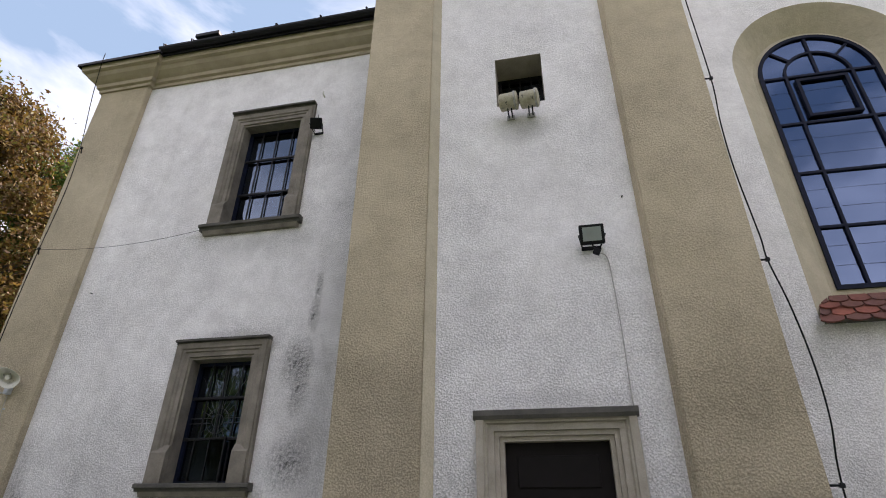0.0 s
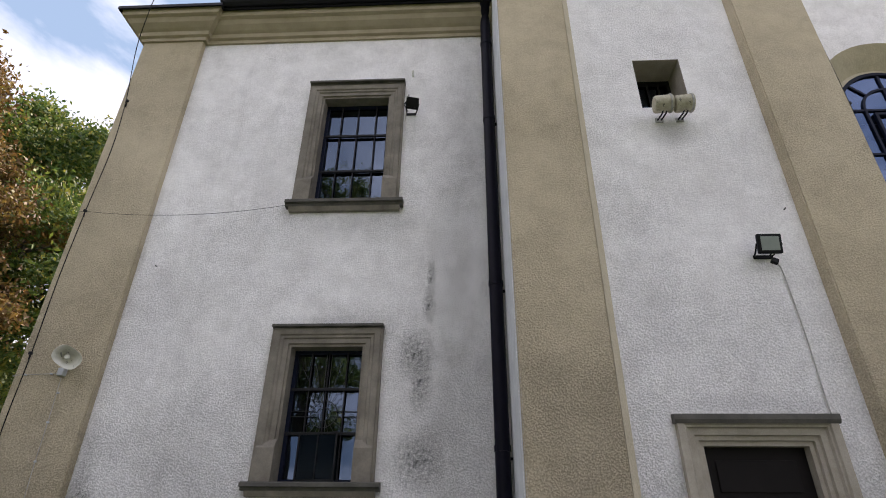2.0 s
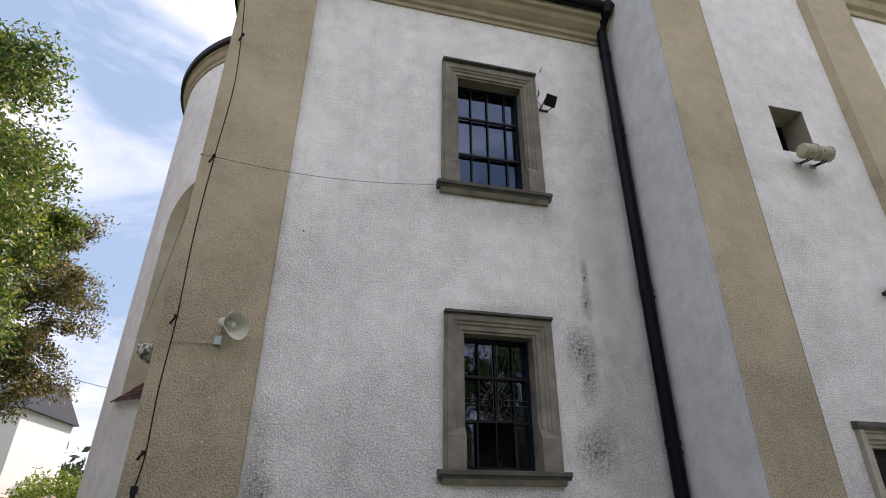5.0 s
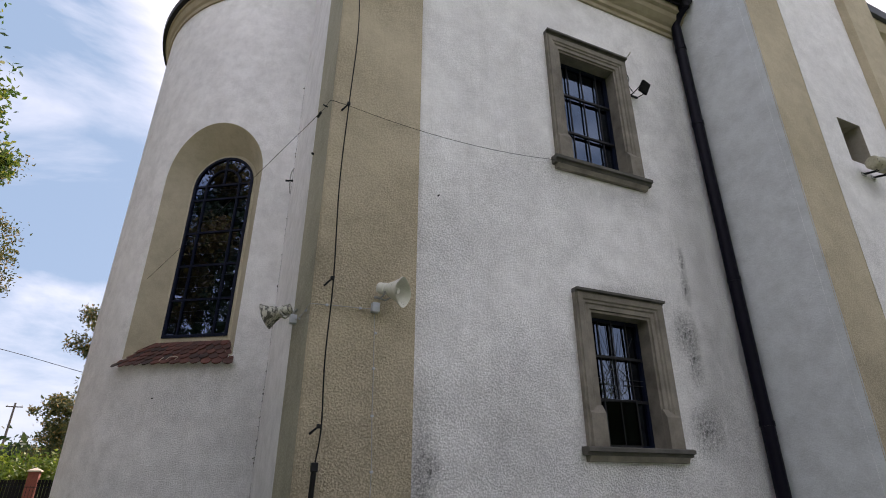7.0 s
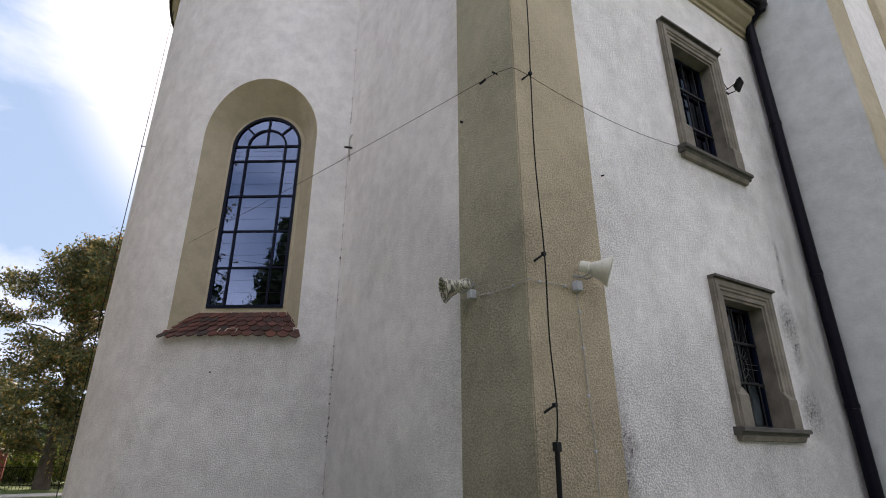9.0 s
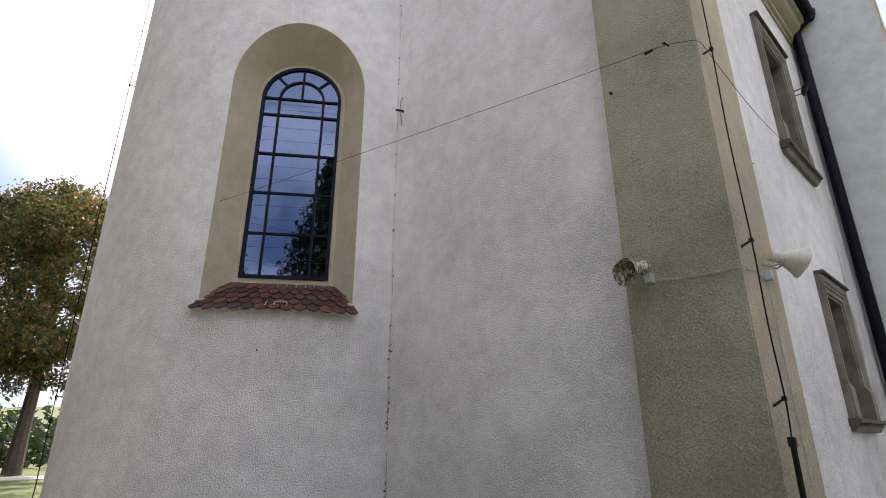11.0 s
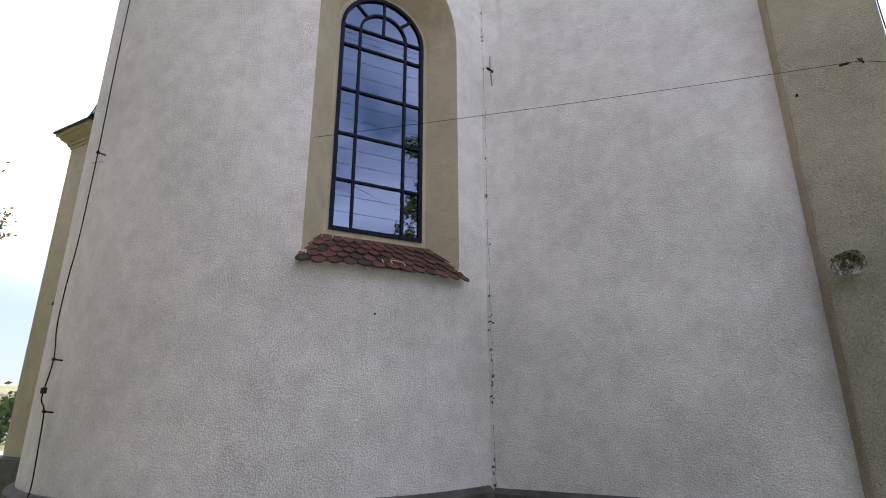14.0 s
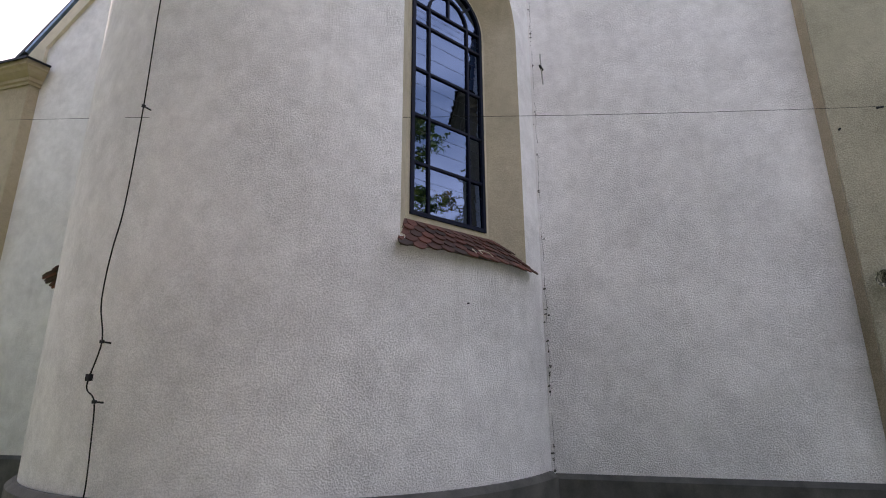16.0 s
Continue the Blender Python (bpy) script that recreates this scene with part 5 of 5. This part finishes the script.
peg("wall_peg", (0.80, BLOCK_Y, 4.6), (0.80, BLOCK_Y - 0.03, 4.6), 0.008, "small dark peg above the floodlight")

# ---- vent on the wing roof ----
vent = root("roof_vent", -6.2, 6.4, 9.95, "dark metal vent cowl on the wing roof", "roof vent")
part("shaft", boxed(-6.40, -6.02, 6.2, 6.6, 9.75, 10.30), ROOFING, vent)
part("cap", boxed(-6.47, -5.95, 6.12, 6.68, 10.31, 10.40, 0.015), GUTTER, vent)


# ---- trees and bushes ----
def leaf_cloud(rng, centres, spread, n, size, squash=0.8):
    """n small leaf blades round the clump centres, as vertices and faces."""
    k = len(centres)
    idx = rng.integers(0, k, n)
    c = centres[idx] + np.clip(rng.normal(0, 1, (n, 3)), -1.9, 1.9) * spread[idx][:, None] * np.array([1, 1, squash])
    a = rng.normal(0, 1, (n, 3))
    a /= np.linalg.norm(a, axis=1)[:, None]
    b = np.cross(a, rng.normal(0, 1, (n, 3)))
    b /= np.linalg.norm(b, axis=1)[:, None]
    s = size * rng.uniform(0.6, 1.3, n)[:, None]
    v = np.stack([c - a * s, c + b * s * 0.45, c + a * s, c - b * s * 0.45], 1).reshape(-1, 3)
    f = np.arange(4 * n).reshape(-1, 4)
    return v, f


def cloud_part(name, v, f, mat, parent):
    me = bpy.data.meshes.new(name)
    me.from_pydata(v.tolist(), [], f.tolist())
    me.materials.append(mat)
    ob = new(name, me)
    if parent is not None:
        ob.parent = parent
        ob.matrix_parent_inverse = parent.matrix_basis.inverted()
    return ob


def leafy_tree(x, y, z, h, r, mat, n, leaf, seed, label, low=0.22, gaps=0.5):
    rng = np.random.default_rng(seed)
    tree = root("tree", x, y, z, label, "tree")
    trunk = bmesh.new()
    tr = 0.018 * h + 0.05
    lean = rng.normal(0, 0.02, 2)
    axis = [Vector((x + lean[0] * h * t + 0.1 * math.sin(3 * t + seed), y + lean[1] * h * t, z + h * 0.93 * t)) for t in (0, 0.15, 0.3, 0.45, 0.6, 0.75, 0.9, 1.0)]
    tube(trunk, axis, [tr * 1.35, tr, tr * 0.85, tr * 0.7, tr * 0.5, tr * 0.33, tr * 0.16, 0.01], 9)
    tips = []
    for i in range(34):
        t = low + (0.97 - low) * (i + rng.uniform(0, 1)) / 34
        j = min(int(t * 7), 6)
        p0 = axis[j].lerp(axis[j + 1], t * 7 - j)
        u = (t - low) / (1 - low)
        reach = r * (0.55 + 0.6 * math.sin(math.pi * min(1, u * 0.85 + 0.12))) * rng.uniform(0.6, 1.1) * (1.0 if u < 0.75 else (1.25 - u) * 2)
        az = i * 2.4 + rng.uniform(-0.4, 0.4)
        up = rng.uniform(0.15, 0.6) * reach
        d = Vector((math.cos(az) * reach, math.sin(az) * reach, up))
        mid = p0 + d * 0.5 + Vector((0, 0, 0.08 * reach))
        end = p0 + d
        tube(trunk, [p0, mid, end], [tr * 0.35 * (1 - 0.75 * t), tr * 0.2 * (1 - 0.7 * t), 0.012], 5)
        for q in (0.45, 0.7, 0.88, 1.0):
            if rng.uniform() < gaps + 0.5 * q:
                tips.append(tuple(p0 + d * q + Vector(rng.normal(0, 0.16 * reach, 3))))
        side = d.cross(Vector((0, 0, 1))).normalized() * rng.choice([-1, 1]) * reach * 0.4
        e2 = p0 + d * 0.85 + side
        tube(trunk, [p0 + d * 0.45, e2], [tr * 0.12, 0.01], 4)
        tips.append(tuple(e2))
    part("trunk", trunk, BARK, tree)
    tips = np.array(tips)
    v, f = leaf_cloud(rng, tips, rng.uniform(0.07, 0.15, len(tips)) * r, n, leaf)
    cloud_part("crown", v, f, mat, tree)
    return tree


def spruce(x, y, z, h, r, seed, label):
    rng = np.random.default_rng(seed)
    tree = root("spruce", x, y, z, label, "tree")
    part("trunk", tube(bmesh.new(), [(x, y, z), (x, y, z + h * 0.5), (x, y, z + h)], [0.02 * h, 0.012 * h, 0.01], 8), BARK, tree)
    cs, sp = [], []
    for i in range(230):
        t = (i + rng.uniform()) / 230
        rr = r * (1 - t) ** 0.85 * rng.uniform(0.75, 1.1) + 0.1
        az = i * 2.39996
        for q in (0.3, 0.55, 0.78, 1.0):
            cs.append((x + math.cos(az) * rr * q, y + math.sin(az) * rr * q, z + h * (0.06 + 0.94 * t) - 0.28 * rr * q * q))
            sp.append(0.16 + 0.05 * rr * q)
    v, f = leaf_cloud(rng, np.array(cs), np.array(sp), 24000, 0.18, 0.6)
    cloud_part("crown", v, f, LEAF_DARK, tree)
    return tree


def bush(x, y, z, w, h, mat, seed, label, n=3500, leaf=0.16):
    rng = np.random.default_rng(seed)
    top = root("bush", x, y, z, label, "bush", group="bushes along the fence")
    stems = bmesh.new()
    cs = []
    for i in range(26):
        a, q = rng.uniform(0, 6.28), rng.uniform(0.1, 1) ** 0.5
        e = Vector((x + math.cos(a) * w * q, y + math.sin(a) * w * q, z + h * rng.uniform(0.35, 1.0) * (1.1 - 0.45 * q)))
        tube(stems, [(x + math.cos(a) * 0.2 * w, y + math.sin(a) * 0.2 * w, z), e], [0.03, 0.008], 4)
        cs += [tuple(e), tuple(Vector((x, y, z)).lerp(e, 0.6))]
    part("stem", stems, BARK, top)
    v, f = leaf_cloud(rng, np.array(cs), np.full(len(cs), 0.17 * (w + h) / 2), n, leaf)
    cloud_part("foliage", v, f, mat, top)
    return top


leafy_tree(-19.6, 12.0, 0, 16.4, 3.4, LEAF_BROWN, 80000, 0.09, 3, "tall tree with brown and yellow autumn leaves", 0.10, 0.9)
leafy_tree(-20.2, 18.2, 0, 18.4, 4.5, LEAF_GREEN, 200000, 0.10, 5, "tall broad green leafy tree near the church", 0.07, 1.0)
leafy_tree(-21.0, 28.5, 0, 15.5, 3.0, LEAF_OLIVE, 60000, 0.09, 14, "olive and brown leafy tree behind the green one", 0.36, 0.9)
leafy_tree(-29.0, 12.6, 0, 24, 4.1, LEAF_GREEN, 70000, 0.13, 8, "very tall green leafy tree behind the brown one", 0.06, 0.9)
leafy_tree(-11.9, 44, 0, 16.4, 3.9, LEAF_OLIVE, 60000, 0.12, 11, "large dark olive tree with brown tips on the meadow", 0.08, 0.8)
leafy_tree(-7.9, 43.2, 0, 17.4, 4.3, LEAF_MIX, 50000, 0.13, 12, "large tree with rust and green leaves on the meadow", 0.26, 0.8)
spruce(-31.0, 3.4, 0, 21.5, 7.0, 21, "tall dark spruce on the lawn")
spruce(-28.6, -3.6, 0, 16.5, 3.2, 22, "dark spruce on the lawn")
spruce(-23.1, -7.5, 0, 19.5, 5.0, 23, "dark pointed spruce on the lawn")
leafy_tree(-10.2, -13.5, 0, 21, 3.3, LEAF_GREEN, 11000, 0.17, 31, "tall leafy tree across the path", 0.25, 0.3)
leafy_tree(-2.6, -15.5, 0, 18, 3.6, LEAF_MIX, 11000, 0.17, 32, "tall leafy tree across the path with turning leaves", 0.2, 0.3)
leafy_tree(6.5, -16, 0, 13, 4.2, LEAF_GREEN, 14000, 0.17, 33, "broad leafy tree across the path", 0.15, 0.3)
leafy_tree(-17.2, -12.5, 0, 11.5, 3.4, LEAF_GREEN, 10000, 0.17, 35, "low leafy tree on the lawn by the spruces", 0.08, 0.8)
leafy_tree(2, -19, 0, 11, 3.8, LEAF_GREEN, 10000, 0.17, 37, "low leafy tree across the path", 0.08, 0.8)
leafy_tree(18, -5, 0, 8.5, 3.8, LEAF_GREEN, 9000, 0.17, 39, "low leafy tree beyond the nave", 0.06, 0.9)
leafy_tree(11.5, -17, 0, 8, 3.2, LEAF_GREEN, 8000, 0.17, 38, "low leafy tree across the path", 0.08, 0.8)
# two trees added only to hold back sky light from the west
leafy_tree(-34, 17.5, 0, 19, 5.2, LEAF_GREEN, 22000, 0.2, 52, "tall dense leafy tree added to block light from the west", 0.06, 0.9)
leafy_tree(-30, 25, 0, 18, 5.0, LEAF_MIX, 22000, 0.2, 53, "tall dense tree with turning leaves added to block light from the west", 0.06, 0.9)
leafy_tree(-18.0, 62, 1.3, 7.0, 3.4, LEAF_OLIVE, 16000, 0.17, 41, "grey-green willow far beyond the fence", 0.1, 0.6)
for i, (bx, by, bw, bh) in enumerate([(-19.5, 50, 2.2, 3.6), (-16, 51, 2.4, 3.3), (-23, 49, 2.5, 3.9), (-26.5, 51, 2.4, 3.6), (-13.2, 50, 2.0, 2.6), (-11.0, 47.5, 1.8, 2.0), (-30, 50, 2.4, 3.4)]):
    bush(bx, by, 0.4, bw, bh, LEAF_HEDGE, 60 + i, "bright green leafy bush behind the fence")


# ---- fences, poles, house and distance ----
def iron_fence(p, q, n, h=1.25):
    fence = root("iron_fence", p[0], p[1], 0, "low black iron railing fence on the lawn", "fence")
    p, q = Vector((*p, 0)), Vector((*q, 0))
    for t in (0.18, 0.95):
        part("rail", tube(bmesh.new(), [p + Vector((0, 0, h * t + gz(p.x, p.y))), q + Vector((0, 0, h * t + gz(q.x, q.y)))], 0.02, 5), IRON, fence)
    proto = None
    for i in range(n):
        c = p.lerp(q, i / (n - 1))
        if proto is None:
            proto = finish(tube(bmesh.new(), [(0, 0, 0.02), (0, 0, h), (0, 0, h + 0.09)], [0.013, 0.013, 0.003], 5), "picket", IRON)
        o = new("picket", proto)
        o.location = (c.x, c.y, gz(c.x, c.y))
        o.parent = fence
        o.matrix_parent_inverse = fence.matrix_basis.inverted()


iron_fence((-30, 42), (-8.5, 44.5), 130)


def brick_pillar(x, y, z, h):
    ob = root("brick_pillar", x, y, z, "square red brick fence pillar with a pale cap", "pillar", group="brick fence pillars")
    part("shaft", boxed(x - 0.3, x + 0.3, y - 0.3, y + 0.3, z - 0.2, z + h, 0.01), BRICKRED, ob)
    c = bmesh.new()
    lo = [c.verts.new((x + sx * 0.38, y + sy * 0.38, z + h)) for sx, sy in ((-1, -1), (1, -1), (1, 1), (-1, 1))]
    mi = [c.verts.new((v.co.x, v.co.y, z + h + 0.08)) for v in lo]
    ap = c.verts.new((x, y, z + h + 0.26))
    c.faces.new(lo[::-1])
    for i in range(4):
        j = (i + 1) % 4
        c.faces.new((lo[i], lo[j], mi[j], mi[i]))
        c.faces.new((mi[i], mi[j], ap))
    part("cap", c, MORTAR, ob, "pale concrete cap")


for i in range(7):
    brick_pillar(-32.5 + i * 3.0, 46.8 + 0.05 * i, 0.25, 2.0)
for i in range(6):
    x0 = -32.5 + i * 3.0
    pn = root("fence_panel", x0 + 1.5, 46.85, 0.3, "dark wooden fence panel between brick pillars", "fence", group="fence panels")
    for j in range(12):
        part("slat", boxed(x0 + 0.35 + j * 0.195, x0 + 0.35 + j * 0.195 + 0.16, 46.82, 46.85, 0.4, 1.75), DOORWOOD, pn)
    for z in (0.6, 1.5):
        part("rail", boxed(x0 + 0.28, x0 + 2.72, 46.85, 46.9, z, z + 0.1), DOORWOOD, pn)

pole_wood = paint("grey_pole_wood", (0.12, 0.10, 0.085), 0.9, 0.0, 0.3)


def utility_pole(x, y, z, h, strut, label):
    ob = root("utility_pole", x, y, z, label, "utility pole")
    part("post", tube(bmesh.new(), [(x, y, z), (x, y, z + h)], [0.15, 0.10], 10), pole_wood, ob)
    part("crossarm", boxed(x - 0.8, x + 0.8, y - 0.06, y + 0.06, z + h - 0.5, z + h - 0.38), pole_wood, ob)
    for dx in (-0.7, 0, 0.7):
        part("insulator", lathe(bmesh.new(), [(0.03, 0), (0.06, 0.04), (0.06, 0.1), (0.03, 0.16)], pose(x + dx, y, z + h - 0.38), 8), HORN, ob)
    if strut:
        part("strut", tube(bmesh.new(), [(x - 0.75, y - 2.0, z), (x - 0.05, y, z + h * 0.92)], [0.14, 0.10], 8), pole_wood, ob)


utility_pole(-1.7, 46.4, gz(-1.7, 46.4), 5.3, True, "wooden utility pole with a slanting strut on the meadow")
utility_pole(-27.6, 79, 1.3, 8.6, False, "wooden utility pole with crossarm beyond the hedge")
tagged(part("power_line", tube(bmesh.new(), [(-34, 36, 11.5), (-26, 40, 10.2), (-19.2, 44, 9.2), (-10, 45.6, 7.2), (-1.7, 46.4, 5.0)], 0.02, 5), CABLE), "thin black overhead power line", "cable")

house = root("house", -28, 53, 0.4, "white plastered house half hidden behind trees", "house")
part("wall", boxed(-33.4, -27.4, 48, 58, 0.2, 8.5), HOUSEWALL, house)
part("roof", prism(bmesh.new(), [(47.6, 8.45), (58.4, 8.45), (53, 11.2)], lambda a, b, d: (d, a, b), -33.8, -27.0), ROOFING, house, "dark grey gable roof")
for wx in (-31.2, -28.7):
    w = part("window", boxed(wx - 0.45, wx + 0.45, 47.94, 48.02, 2.6, 4.6), FRAME_DARK, house)
    part("window_frame", sweep(bmesh.new(), [(wx - 0.45, 2.6), (wx - 0.45, 4.6), (wx + 0.45, 4.6), (wx + 0.45, 2.6)], [(0, 0), (-0.1, 0), (-0.1, 0.06), (0, 0.06)], lambda a, b, d: (a, 47.94 - d, b), closed=True), HOUSEWALL, w)

tagged(part("road", sweep(bmesh.new(), [(-60, 36.2), (-20, 38.2), (0, 39.8), (60, 46)], [(-1.3, 0.006), (1.3, 0.006), (1.3, 0.05), (-1.3, 0.05)], XY), PAVING), "pale narrow road across the meadow", "road", kind="structure")


def far_wood():
    rng = np.random.default_rng(77)
    cs, sp = [], []
    for i in range(900):
        a = math.radians(rng.uniform(35, 150))
        d = rng.choice([78, 100, 150, 230]) * rng.uniform(0.9, 1.1)
        x, y = d * math.cos(a), d * math.sin(a)
        hh = rng.uniform(2.0, 6.5)
        for q in (0.2, 0.5, 0.8):
            cs.append((x, y, gz(x, y) + hh * q))
            sp.append(hh * 0.23)
    v, f = leaf_cloud(rng, np.array(cs), np.array(sp), 60000, 0.55)
    tagged(cloud_part("far_woods", v, f, LEAF_DARK, None), "dark green far trees and hedges on the hills", "trees", kind="stuff")


far_wood()


def crumbled_joint():
    """Crumbs of dark mortar along the crack where the apse meets the wing."""
    rng = np.random.default_rng(5)
    bm = bmesh.new()
    for i in range(130):
        z = 1.0 + 8.5 * rng.uniform() ** 1.5
        if math.sin(z * 2.7) + math.sin(z * 6.1 + 1) < -0.3:
            continue
        s = rng.uniform(0.002, 0.011)
        y = 10.55 + rng.normal(0, 0.016)
        m = pose(SIDE_X - 0.001, y, z, rng.uniform(0, 90), rng.uniform(0, 90), 0)
        box(bm, -s * 0.6, s * 0.6, -s, s, -s * rng.uniform(1, 4.0), s, m=m)
    for k in range(9):
        z0 = 1.0 + k * 0.95
        tube(bm, [(SIDE_X - 0.001, 10.555 + rng.normal(0, 0.006), z0 + q * 0.12) for q in range(7)], 0.0022, 4)
    tagged(part("trim_joint_crumbs", bm, DARKSTONE), "dark crumbling mortar along the joint of apse and wing", "mortar", kind="stuff")


crumbled_joint()


# ---- white mortar smears on the apse tiles ----
smear = root("mortar_smears", -8.95, 11.3, 3.6, "white mortar smears outlining a few sill tiles", "mortar")
for a0, v0, a1, v1 in ((-0.10, 0.02, -0.10, 0.16), (0.0, 0.16, 0.08, 0.19), (0.08, 0.19, 0.15, 0.15), (0.15, 0.15, 0.15, 0.03), (0.0, 0.16, 0.0, 0.05)):
    am = pose(AC.x + WIN_DIR.x * GLASS_D, AC.y + WIN_DIR.y * GLASS_D, 0, 0, 0, math.degrees(math.atan2(WIN_DIR.y, WIN_DIR.x)) + 90)
    ends = []
    for a, v in ((a0, v0), (a1, v1)):
        lo = Vector((1.14 * a, GLASS_D - math.sqrt(3.95 ** 2 - (1.14 * a) ** 2), 3.545))
        hi = Vector((0.86 * a, -0.02, 4.04))
        ends.append(am @ (lo.lerp(hi, v) + Vector((0, -0.03, 0.03))))
    part("smear", tube(bmesh.new(), ends, 0.006, 5), CREAM, smear)
